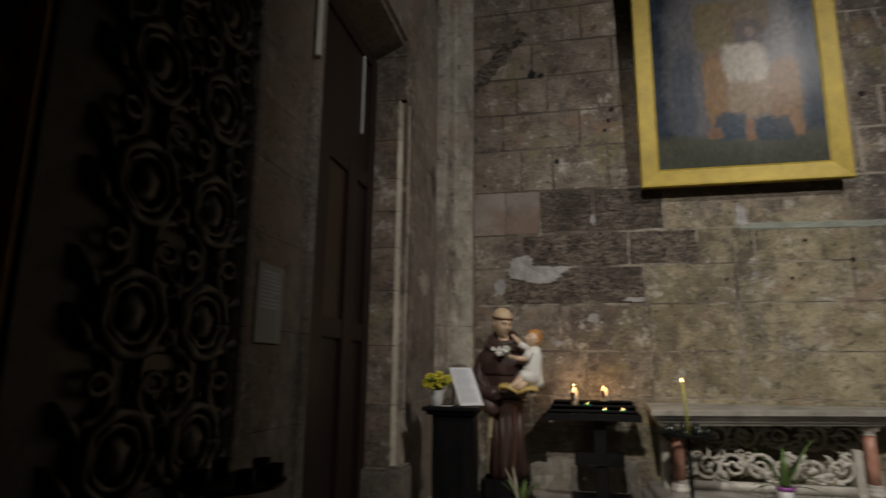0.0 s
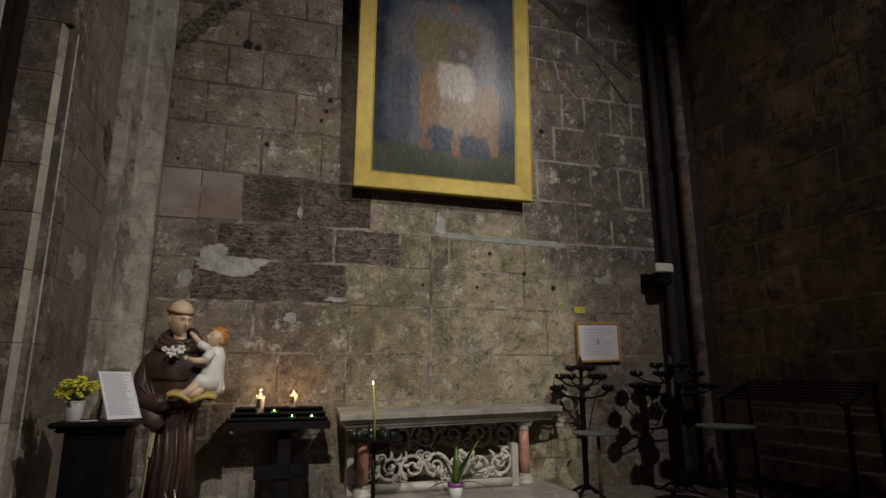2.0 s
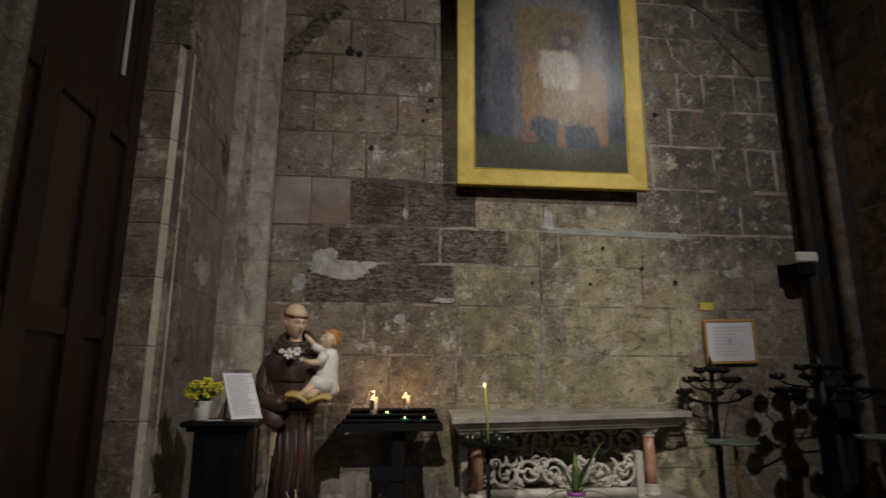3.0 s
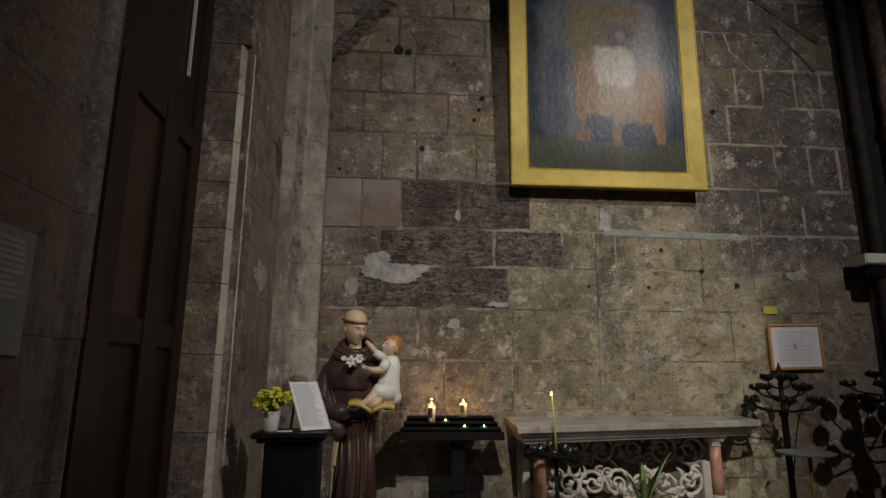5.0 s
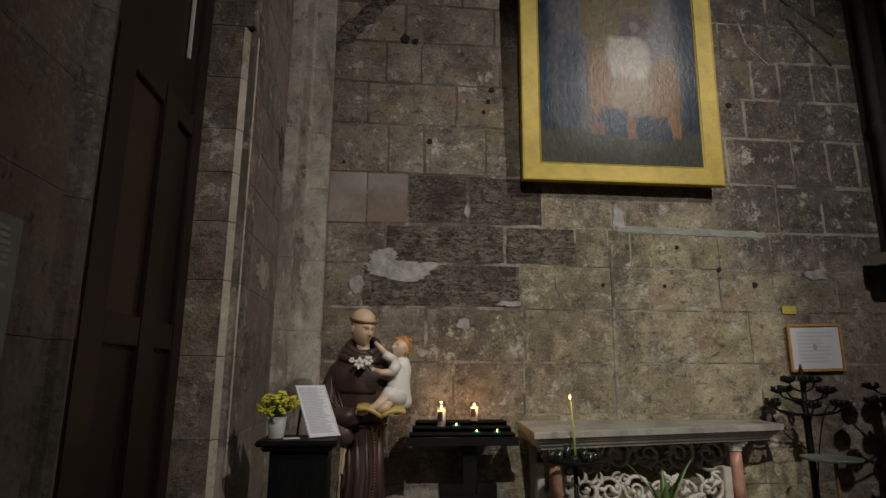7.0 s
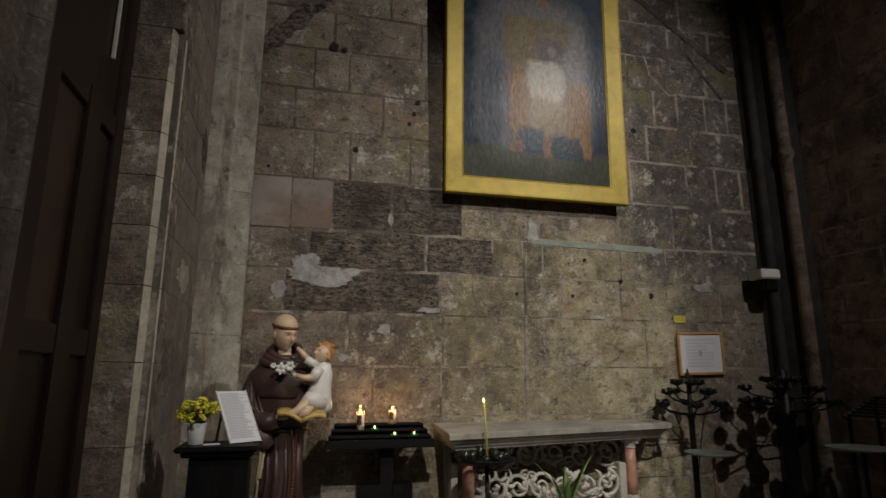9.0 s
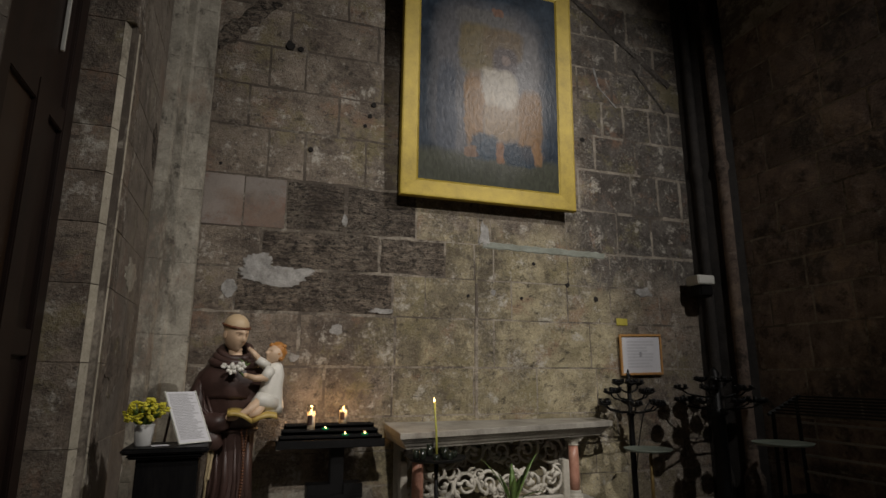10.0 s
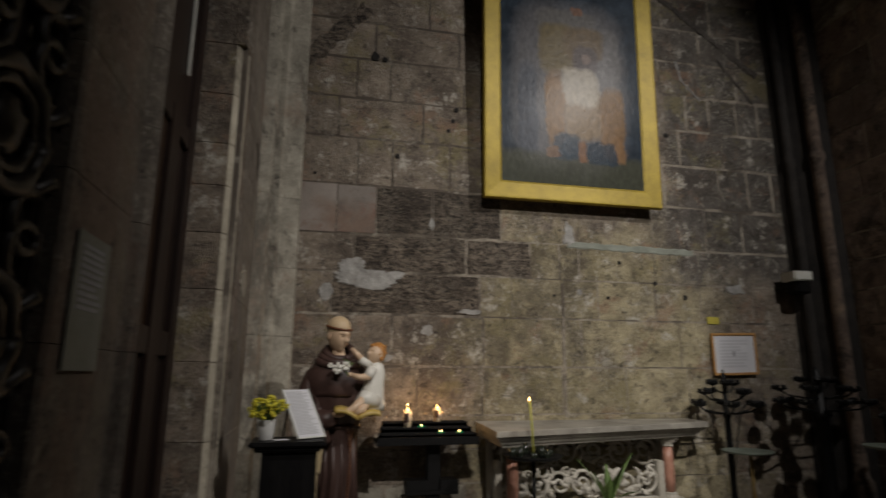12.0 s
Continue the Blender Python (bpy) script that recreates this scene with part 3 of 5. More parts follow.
for row, (low, high) in enumerate(zip(EAST, EAST[1:])):
    cuts = (4.62, 5.05, 5.6) if row % 2 else (4.62, 5.3, 5.6)
    course(wall_west, (-1.305, 0, 0), (0, 1, 0), (1, 0, 0), cuts, low, high, lambda x, z: (STONE_GREY, 0.003), 80 + row, 0.005)

# The doorway's quoins, with a stopped chamfer between the sill and the lintel.
QUOINS = list(zip(EAST, EAST[1:]))[:10] + [(4.2, 4.74)]
for row, (low, high) in enumerate(QUOINS):
    cut = 1.0 if 0.4 < (low + high) / 2 < 3.9 else 0.08
    bm = bmesh.new()
    reach = 4.62 if row % 2 else 4.60
    prism(bm, ((-1.72, 4.25), (-1.305 - 0.067 * cut, 4.25), (-1.305, 4.25 + 0.14 * cut), (-1.305, reach), (-1.72, reach)), low + 0.001, high - 0.001)
    bmesh.ops.bevel(bm, geom=bm.edges[:], offset=0.004, segments=1, affect="EDGES")
    part("quoin", bm, STONE_QUOIN, wall_west)
    if cut > 0.5:
        bm = bmesh.new()
        prism(bm, ((-1.375, 4.246), (-1.348, 4.285), (-1.326, 4.332), (-1.302, 4.393), (-1.32, 4.40), (-1.385, 4.26)), low + 0.003, high - 0.003)
        part("chamfer", bm, STONE_LIT_EDGE, wall_west, "worn chamfered edge, paled for the light it catches")
bm = bmesh.new()
box(bm, (-1.40, 4.19, 0.0), (-1.235, 4.50, 0.46), 0.02)
box(bm, (-1.70, 4.17, 0.0), (-1.38, 4.28, 0.44), 0.02)
part("door_plinth", bm, STONE_GREY, wall_west)
bm = bmesh.new()
ends = [[bm.verts.new((x, y, z)) for x, z in ((-1.72, 4.15), (-1.665, 4.16), (-1.345, 4.315), (-1.335, 4.33), (-1.335, 4.345), (-1.30, 4.365), (-1.30, 4.74), (-1.72, 4.74))] for y in (2.50, 4.249)]
for k in range(8):
    bm.faces.new((ends[0][k], ends[0][(k + 1) % 8], ends[1][(k + 1) % 8], ends[1][k]))
bm.faces.new(ends[0])
bm.faces.new(ends[1][::-1])
part("lintel", bm, STONE_GREY, wall_west)
for row, (low, high) in enumerate(zip(EAST[10:], EAST[11:])):
    course(wall_west, (-1.305, 0, 0), (0, 1, 0), (1, 0, 0), (2.4, 3.2, 3.9, 4.6), max(low, 4.745), high, lambda x, z: (STONE_GREY, 0.003), 95 + row)

# The engaged pier in the north-west corner: a hollow, a roll and a flat face.
for row, (low, high) in enumerate(zip((0, 0.55, 1.2, 1.72, 2.36, 3.05, 3.6, 4.28, 4.9, 5.6), (0.55, 1.2, 1.72, 2.36, 3.05, 3.6, 4.28, 4.9, 5.6, 6.4))):
    bm = bmesh.new()
    prism(bm, ((-1.32, 5.58), (-1.21, 5.60), (-1.18, 5.66), (-1.19, 5.71), (-1.12, 5.71), (-1.095, 5.74), (-0.925, 5.76), (-0.915, 5.80), (-0.925, 5.93), (-0.99, 5.995), (-1.32, 5.995)), low + 0.0012, high - 0.0012)
    part("pier_stone", bm, STONE_WORN, wall_west)

# The near door pier with its roll moulding.
for row, (low, high) in enumerate(zip(EAST, EAST[1:])):
    bm = bmesh.new()
    prism(bm, ((-1.72, 1.87), (-1.405, 1.87), (-1.395, 1.885), (-1.39, 2.40), (-1.412, 2.425), (-1.416, 2.45), (-1.40, 2.470), (-1.372, 2.480), (-1.352, 2.502), (-1.358, 2.53), (-1.72, 2.53)), low + 0.0012, high - 0.0012)
    part("pier_stone", bm, STONE_GREY, wall_west)

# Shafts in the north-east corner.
corner = tagged(part("corner_pier", prism(bmesh.new(), ((4.86, 6.0), (4.90, 5.9), (5.0, 5.88), (5.12, 5.72), (5.13, 5.6), (5.25, 5.55), (5.25, 6.0)), 0, 8.0), SHADE_STONE), "corner pier coloured near-black for the shade between the two walls", "pier", kind="structure")
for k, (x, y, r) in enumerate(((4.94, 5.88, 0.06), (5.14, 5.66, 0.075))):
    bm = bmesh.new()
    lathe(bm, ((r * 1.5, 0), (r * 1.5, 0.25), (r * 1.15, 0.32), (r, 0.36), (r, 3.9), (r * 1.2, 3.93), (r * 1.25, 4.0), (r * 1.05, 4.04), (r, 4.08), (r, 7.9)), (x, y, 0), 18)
    part("shaft", bm, SHADE_STONE if k == 0 else STONE_RED, corner, smooth=True)

# Floor slabs.
for i in range(9):
    for j in range(6):
        rng = random.Random(i * 31 + j)
        x0, y0 = -1.2 + i * 0.72, 2.6 + j * 0.58
        part("slab", box(bmesh.new(), (x0 + 0.006, y0 + 0.006, -0.05), (x0 + 0.714, y0 + 0.574, rng.uniform(-0.003, 0.0)), 0.004), FLOORSTONE, floor)


def band(name, a, b, width, rise, parent, mat, label, seed):
    """A rough raised strip on the north wall between two (x, z) points."""
    rng = random.Random(seed)
    bm = bmesh.new()
    a, b = Vector((a[0], 0, a[1])), Vector((b[0], 0, b[1]))
    way = (b - a).normalized()
    side = Vector((-way.z, 0, way.x))
    n = max(6, int((b - a).length / 0.07))
    rows = []
    for i in range(n + 1):
        p = a.lerp(b, i / n)
        rows.append([bm.verts.new(p + side * width * (k + rng.uniform(-0.12, 0.12)) + Vector((0, 6.0 + (0.012 if abs(k) > 0.45 else -rise * rng.uniform(0.5, 1.2)), 0))) for k in (-0.5, -0.3, 0.0, 0.3, 0.5)])
    for r, s in zip(rows, rows[1:]):
        for k in range(4):
            bm.faces.new((r[k], r[k + 1], s[k + 1], s[k]))
    return part(name, bm, mat, parent, label)


band("arch_remnant", (-0.95, 4.70), (-0.30, 5.42), 0.22, 0.02, wall_north, STONE_ROUGH, "broken diagonal edge of a lost arch", 5)
band("arch_remnant", (3.30, 6.20), (4.72, 5.18), 0.11, 0.016, wall_north, STONE_DARK, "broken diagonal edge of a lost arch", 6)
band("mortar_seam", (1.885, 0.95), (1.90, 2.36), 0.045, 0.008, wall_north, MORTAR, "pale vertical mortar seam", 7)
band("mortar_seam", (1.90, 2.36), (1.93, 2.78), 0.035, 0.006, wall_north, STONE_WALL, "", 8)
band("mortar_band", (1.98, 2.80), (3.55, 2.775), 0.10, 0.007, wall_north, TEALSTAIN, "grey-green band of mortar", 14)
band("mortar_smear", (3.55, 5.25), (3.62, 4.98), 0.035, 0.006, wall_north, PLASTER, "white mortar smear", 9)
band("mortar_smear", (3.62, 4.98), (3.86, 4.74), 0.03, 0.006, wall_north, PLASTER, "", 10)
band("mortar_smear", (4.15, 5.35), (4.62, 4.78), 0.05, 0.008, wall_north, STONE_DARK, "", 11)
blot("plaster_patch", -0.20, 2.335, 0.37, 0.105, wall_north, 3, PLASTER, "white plaster repair", 0.38, 0.006)
blot("plaster_patch", -0.37, 2.42, 0.16, 0.12, wall_north, 4, PLASTER, "white plaster repair", 0.45, 0.009)
blot("plaster_patch", -0.63, 2.185, 0.075, 0.085, wall_north, 5, PLASTER, "white plaster repair", 0.3, 0.007)
for k, (x, z, rx, rz) in enumerate(((0.44, 2.94, 0.032, 0.055), (0.40, 1.82, 0.065, 0.055), (0.0, 1.544, 0.05, 0.04), (0.85, 2.02, 0.13, 0.03), (2.10, 2.27, 0.025, 0.035), (2.0, 2.90, 0.07, 0.13), (4.08, 2.36, 0.12, 0.06))):
    blot("lime_spot", x, z, rx, rz, wall_north, 20 + k, PLASTER, "pale lime spot", 0.45, 0.004)
for k, (x, z, r) in enumerate(((0.06, 3.674, 0.028), (0.71, 4.277, 0.03), (3.33, 4.23, 0.03), (1.80, 2.22, 0.018), (2.44, 2.22, 0.018), (2.6, 2.62, 0.022), (3.03, 2.4, 0.025), (-0.8, 3.42, 0.015), (0.62, 4.02, 0.02), (-0.21, 4.82, 0.05), (-0.1, 4.80, 0.03), (3.4, 2.25, 0.03), (0.67, 4.14, 0.025))):
    blot("peg_hole", x, z, r, r, wall_north, 60 + k, DARKHOLE, "", 0.3, 0.007)

# Weathered places on the west wall.
def wall_blot(y, z, ry, rz, seed, mat):
    bm = bmesh.new()
    n = 48
    ring, rim = [], []
    for k in range(n):
        a = 2 * math.pi * k / n
        q = 1 + 0.5 * noise.noise((math.cos(a) * 2 + seed, math.sin(a) * 2, seed)) + 0.25 * noise.noise((math.cos(a) * 7, math.sin(a) * 7 + seed, 0))
        ring.append(bm.verts.new((-1.325, y + ry * q * math.cos(a), z + rz * q * math.sin(a))))
        rim.append(bm.verts.new((-1.30, y + 0.93 * ry * q * math.cos(a), z + 0.93 * rz * q * math.sin(a))))
    for k in range(n):
        bm.faces.new((ring[k], ring[(k + 1) % n], rim[(k + 1) % n], rim[k]))
    bm.faces.new(rim)
    part("worn_patch", bm, mat, wall_west)


wall_blot(5.42, 3.30, 0.13, 0.20, 3, STONE_ROUGH)
wall_blot(5.05, 2.10, 0.22, 0.12, 5, STONE_WORN)
wall_blot(4.85, 1.45, 0.25, 0.22, 9, STONE_QUOIN)
wall_blot(5.38, 1.62, 0.10, 0.26, 12, STONE_QUOIN)


# ---- the framed painting ----
painting = thing("painting", (2.025, 5.80, 3.23), "dark oil painting in a gilded frame hung on stone wall", "painting")
painting.rotation_euler = (radians(1.7), 0, 0)
W, H, RAIL = 1.055, 2.86, 0.205


def rail(points_out, points_in):
    """A mitred rail with a sloping face, an outer edge and an inner bead, from its outer to its inner edge."""
    bm = bmesh.new()
    (a, b), (d, c) = [[Vector((x, 0, z)) for x, z in pair] for pair in (points_out, points_in)]
    section = ((0.0, 0.075), (0.0, 0.010), (0.04, 0.0), (0.08, 0.0), (0.12, 0.003), (0.90, 0.026), (0.93, 0.030), (1.0, 0.036), (1.0, 0.075))
    rows = [[bm.verts.new(p.lerp(q, k) + Vector((0, y, 0))) for k, y in section] for p, q in ((a, d), (b, c))]
    n = len(section)
    for k in range(n):
        bm.faces.new((rows[0][k], rows[1][k], rows[1][(k + 1) % n], rows[0][(k + 1) % n]))
    bm.faces.new(rows[0])
    bm.faces.new(rows[1][::-1])
    return bm


outer = ((-W, 0), (W, 0), (W, H), (-W, H))
inner = ((-W + RAIL, RAIL), (W - RAIL, RAIL), (W - RAIL, H - RAIL), (-W + RAIL, H - RAIL))
for k in range(4):
    part("frame_rail", rail((outer[k], outer[(k + 1) % 4]), (inner[k], inner[(k + 1) % 4])), GILT, painting, "gilded frame rail")
bm = bmesh.new()
nx, nz = 14, 20
grid = [[bm.verts.new((-W + RAIL + (2 * W - 2 * RAIL) * i / nx, 0.036 - 0.005 * noise.noise((i * 0.4, j * 0.35, 2)), RAIL + (H - 2 * RAIL) * j / nz)) for i in range(nx + 1)] for j in range(nz + 1)]
for j in range(nz):
    for i in range(nx):
        bm.faces.new((grid[j][i], grid[j][i + 1], grid[j + 1][i + 1], grid[j + 1][i]))
part("canvas", bm, CANVAS, painting, "varnished canvas with blurred ochre and blue masses", smooth=True)
part("backboard", box(bmesh.new(), (-W + 0.05, 0.05, 0.06), (W - 0.05, 0.085, H - 0.05), 0.004), DOORWOOD, painting)
for x in (-0.7, 0.7):
    part("bracket", box(bmesh.new(), (x - 0.03, 0.08, 0.5), (x + 0.03, 0.22, 0.54), 0.004), IRON, painting)


# ---- the altar ----
def spiral(bm, cx, cz, r, turns, hand, y, thick, start=0.0, slot=0):
    """A carved volute: a flat tube that winds inwards."""
    pts, radii = [], []
    n = int(14 * turns)
    for k in range(n + 1):
        t = k / n
        a = start + hand * 2 * math.pi * turns * t
        q = r * (1 - 0.82 * t)
        pts.append((cx + q * math.cos(a), y, cz + q * math.sin(a)))
        radii.append(thick * (1 - 0.45 * t))
    tube(bm, pts, radii, 7, slot, 1.3)
    ball(bm, pts[-1], (thick * 1.3, thick * 1.6, thick * 1.3), slot, 0, 8, 6)


def leaf_lobe(bm, x, z, length, angle, y, thick):
    a = radians(angle)
    pts = [(x + length * t * math.cos(a + 0.9 * t), y - 0.008 * math.sin(3 * t), z + length * t * math.sin(a + 0.9 * t)) for t in (0, 0.25, 0.5, 0.75, 1.0)]
    tube(bm, pts, [thick * 0.6, thick * 1.25, thick * 1.3, thick * 0.8, thick * 0.2], 7, 0, 0.8)


def scroll_panel(bm, x0, x1, z0, z1, y, rings, seed):
    """Openwork foliage between x0 and x1: volutes that alternate up and down, with lobed leaves."""
    rng = random.Random(seed)
    step, mid, r = (x1 - x0) / rings, (z0 + z1) / 2, (z1 - z0) * 0.44
    for k in range(rings):
        cx, hand = x0 + step * (k + 0.5), 1 if k % 2 else -1
        spiral(bm, cx, mid, r, 1.6, hand, y, 0.019, rng.uniform(0, 6.28))
        spiral(bm, cx + 0.3 * step, mid - hand * r * 0.75, r * 0.38, 1.2, -hand, y, 0.013, rng.uniform(0, 6.28))
        spiral(bm, cx - 0.42 * step, mid + hand * r * 0.62, r * 0.42, 1.2, hand, y, 0.013, rng.uniform(0, 6.28))
        for j in range(6):
            leaf_lobe(bm, cx + rng.uniform(-0.5, 0.5) * step, mid + rng.uniform(-0.85, 0.6) * r, r * rng.uniform(0.45, 0.8), rng.uniform(0, 360), y - 0.004 * j, 0.015)
    return bm


altar = thing("altar_table", (0, 0, 0), "white marble altar table on pink columns with openwork front", "altar")
bm = bmesh.new()
rings = []
for z, inset in ((0.782, 0.105), (0.804, 0.10), (0.808, 0.082), (0.835, 0.070), (0.842, 0.048), (0.853, 0.045), (0.858, 0.028), (0.871, 0.022), (0.875, 0.004), (0.921, 0.0), (0.925, 0.006)):
    k = 0.75 * inset
    rings.append([bm.verts.new(q) for q in ((0.825 + k, 5.05 + inset, z - 0.017), (3.19 - k, 5.50 + inset, z), (3.29 - k, 5.985, z), (0.90 + 0.3 * k, 5.985, z))])
for r, s in zip(rings, rings[1:]):
    for k in range(4):
        bm.faces.new((r[k], r[(k + 1) % 4], s[(k + 1) % 4], s[k]))
bm.faces.new(rings[0][::-1])
bm.faces.new(rings[-1])
part("mensa", bm, SLABSTONE, altar, "worn moulded marble slab")
for x, y in ((1.10, 5.47), (2.81, 5.66)):
    bm = bmesh.new()
    lathe(bm, ((0.052, 0.255), (0.054, 0.4), (0.053, 0.55), (0.048, 0.685)), (x, y, 0), 24)
    column = part("column", bm, PINK, altar, "pink veined marble column", smooth=True)
    bm = bmesh.new()
    lathe(bm, ((0.085, 0.15), (0.085, 0.185), (0.075, 0.19), (0.082, 0.205), (0.072, 0.222), (0.058, 0.228), (0.066, 0.243), (0.055, 0.256)), (x, y, 0), 24)
    part("base", bm, MARBLE, column, "white base", smooth=True)
    bm = bmesh.new()
    lathe(bm, ((0.05, 0.684), (0.06, 0.69), (0.05, 0.70), (0.055, 0.725), (0.078, 0.748), (0.078, 0.754)), (x, y, 0), 24, 0, 0.05, 8)
    box(bm, (x - 0.08, y - 0.08, 0.752), (x + 0.08, y + 0.08, 0.784), 0.006)
    for a in (0.8, 2.35, 3.9, 5.5):
        ball(bm, (x + 0.07 * math.cos(a), y + 0.07 * math.sin(a), 0.74), (0.02, 0.02, 0.018), 0, 0, 8, 6)
    part("capital", bm, MARBLE, column, "carved white capital")
for x0, x1 in ((0.97, 1.03), (2.63, 2.70)):
    part("post", box(bmesh.new(), (x0, 5.56, 0.15), (x1, 5.66, 0.56 if x0 > 2 else 0.60), 0.006), MARBLE, altar)
bm = bmesh.new()
box(bm, (1.03, 5.57, 0.15), (2.63, 5.65, 0.235), 0.006)
scroll_panel(bm, 1.05, 2.62, 0.225, 0.525, 5.60, 7, 3)
part("carved_front", bm, MARBLE, altar, "openwork panel of carved foliage", smooth=True)
bm = bmesh.new()
scroll_panel(bm, 1.06, 2.85, 0.45, 0.80, 5.90, 6, 9)
box(bm, (1.0, 5.90, 0.15), (1.06, 5.985, 0.79), 0.005)
box(bm, (2.86, 5.90, 0.15), (2.92, 5.985, 0.79), 0.005)
part("carved_back", bm, MARBLE, altar, "openwork panel in the shade below the slab", smooth=True)
step = thing("altar_step", (0, 0, 0), "worn white stone step under the altar table", "step")
bm = bmesh.new()
box(bm, (0.80, 5.02, 0.0), (3.16, 5.99, 0.075), 0.008)
part("lower_slab", bm, SLABSTONE, step)
bm = bmesh.new()
box(bm, (0.86, 5.08, 0.075), (3.10, 5.99, 0.15), 0.012)
part("upper_slab", bm, SLABSTONE, step)


# ---- candles ----
def flame(parent, x, y, z, h=0.032):
    bm = bmesh.new()
    lathe(bm, ((0.0015, 0), (0.2 * h, 0.22 * h), (0.22 * h, 0.4 * h), (0.12 * h, 0.72 * h), (0.001, h)), (x, y, z), 10)
    part("flame", bm, FLAMEMAT, parent, "small yellow flame", smooth=True)


def tealight(x, y, z):
    ob = thing("tealight", (x, y, z), "lit tealight in a green plastic cup on the black stand", "candle", "tealights on the stand")
    part("cup", lathe(bmesh.new(), ((0.026, 0), (0.031, 0.022), (0.029, 0.022), (0.027, 0.016)), n=20), GREENCUP, ob, "green cup", True)
    part("wax", lathe(bmesh.new(), ((0.0265, 0.012), (0.0265, 0.017)), n=20), WAX, ob, smooth=True)
    flame(ob, 0, 0, 0.017, 0.024)


def jar_candle(x, y, z, tall, fill):
    ob = thing("jar_candle", (x, y, z), "lit white candle in a clear jar with dark label", "candle", "jar candles")
    part("wax", lathe(bmesh.new(), ((0.033, 0.004), (0.034, fill)), n=24), WAX, ob, "cream wax", True)
    bm = bmesh.new()
    lathe(bm, ((0.036, 0), (0.0365, tall), (0.034, tall + 0.006), (0.0345, tall), (0.0345, fill + 0.003)), n=24)
    part("jar", bm, GLASS, ob, "clear glass jar", True).visible_shadow = False
    bm = bmesh.new()
    rows = [[bm.verts.new((0.0372 * math.cos(a), 0.0372 * math.sin(a), h)) for a in [radians(-150 + 14 * k) for k in range(6)]] for h in (fill * 0.35, fill * 0.6, fill * 0.9)]
    for r, s in zip(rows, rows[1:]):
        for k in range(5):
            bm.faces.new((r[k], r[k + 1], s[k + 1], s[k]))
    part("label", bm, HABIT, ob, "dark label", True)
    flame(ob, 0, 0, fill, 0.032)


stand = thing("votive_stand", (0, 0, 0), "black metal votive candle stand with stepped trays on a post", "candle stand")
for k, (y0, y1, z) in enumerate(((5.72, 5.84, 0.945), (5.60, 5.72, 0.905), (5.48, 5.60, 0.862))):
    bm = bmesh.new()
    box(bm, (-0.06 - 0.03 * k, y0, z - 0.045), (0.745 + 0.012 * k, y1, z - 0.012), 0.002)
    box(bm, (-0.06 - 0.03 * k, y0, z - 0.045), (0.745 + 0.012 * k, y0 + 0.01, z), 0.002)
    box(bm, (-0.06 - 0.03 * k, y1 - 0.01, z - 0.045), (0.745 + 0.012 * k, y1, z + 0.004), 0.002)
    box(bm, (-0.06 - 0.03 * k, y0, z - 0.045), (-0.05 - 0.03 * k, y1, z), 0.002)
    box(bm, (0.735 + 0.012 * k, y0, z - 0.045), (0.745 + 0.012 * k, y1, z), 0.002)
    part("tray", bm, IRON, stand)
bm = bmesh.new()
box(bm, (-0.145, 5.44, 0.765), (0.79, 5.47, 0.835), 0.004)
box(bm, (-0.13, 5.47, 0.765), (0.775, 5.84, 0.80), 0.004)
part("tray_frame", bm, IRON, stand)
bm = bmesh.new()
box(bm, (0.335, 5.58, 0.02), (0.455, 5.70, 0.77), 0.008)
part("post", bm, IRON, stand)
bm = bmesh.new()
box(bm, (0.14, 5.55, 0.33), (0.62, 5.73, 0.37), 0.006)
box(bm, (0.14, 5.55, 0.36), (0.34, 5.73, 0.455), 0.006)
box(bm, (0.45, 5.55, 0.36), (0.62, 5.73, 0.455), 0.006)
part("coin_box", bm, IRON, stand)
part("foot", box(bmesh.new(), (0.10, 5.44, 0.0), (0.70, 5.86, 0.03), 0.006), IRON, stand)
jar_candle(0.16, 5.66, 0.894, 0.215, 0.15)
jar_candle(0.465, 5.78, 0.934, 0.16, 0.125)
for x, y, z in ((0.29, 5.66, 0.8935), (0.45, 5.54, 0.8505), (0.625, 5.54, 0.8505)):
    tealight(x, y, z)

taper_stand = thing("taper_stand", (1.11, 4.96, 0), "black iron stand with a round tray of glass cups", "candle stand")
part("pole", lathe(bmesh.new(), ((0.017, 0.02), (0.017, 0.70)), n=12), IRON, taper_stand, smooth=True)
part("foot", lathe(bmesh.new(), ((0.17, 0), (0.17, 0.012), (0.03, 0.03), (0.02, 0.06)), n=28), IRON, taper_stand, smooth=True)
part("tray", lathe(bmesh.new(), ((0.03, 0.685), (0.22, 0.70), (0.248, 0.725), (0.245, 0.728), (0.21, 0.712), (0.02, 0.708)), n=36), IRON, taper_stand, smooth=True)
for k in range(9):
    a, r = 2 * math.pi * k / 9 + 0.2, 0.17
    if k == 8:
        r = 0.07
    bm = bmesh.new()
    h = 0.055 + 0.02 * (k % 3)
    lathe(bm, ((0.022, 0.708), (0.026, 0.73), (0.028, 0.708 + h), (0.025, 0.708 + h), (0.020, 0.72)), (r * math.cos(a), r * math.sin(a), 0), 14)
    part("glass_cup", bm, BOTTLEGLASS, taper_stand, "soot-dark glass cup", True)
taper = thing("taper_candle", (1.112, 4.955, 0.71), "thin yellow-green lit taper in the tray of cups", "candle")
part("stick", tube(bmesh.new(), ((0, 0, 0), (-0.004, 0, 0.22), (-0.022, 0, 0.45)), (0.0105, 0.0095, 0.008), 10), TAPERWAX, taper, smooth=True)
flame(taper, -0.023, 0, 0.45, 0.036)

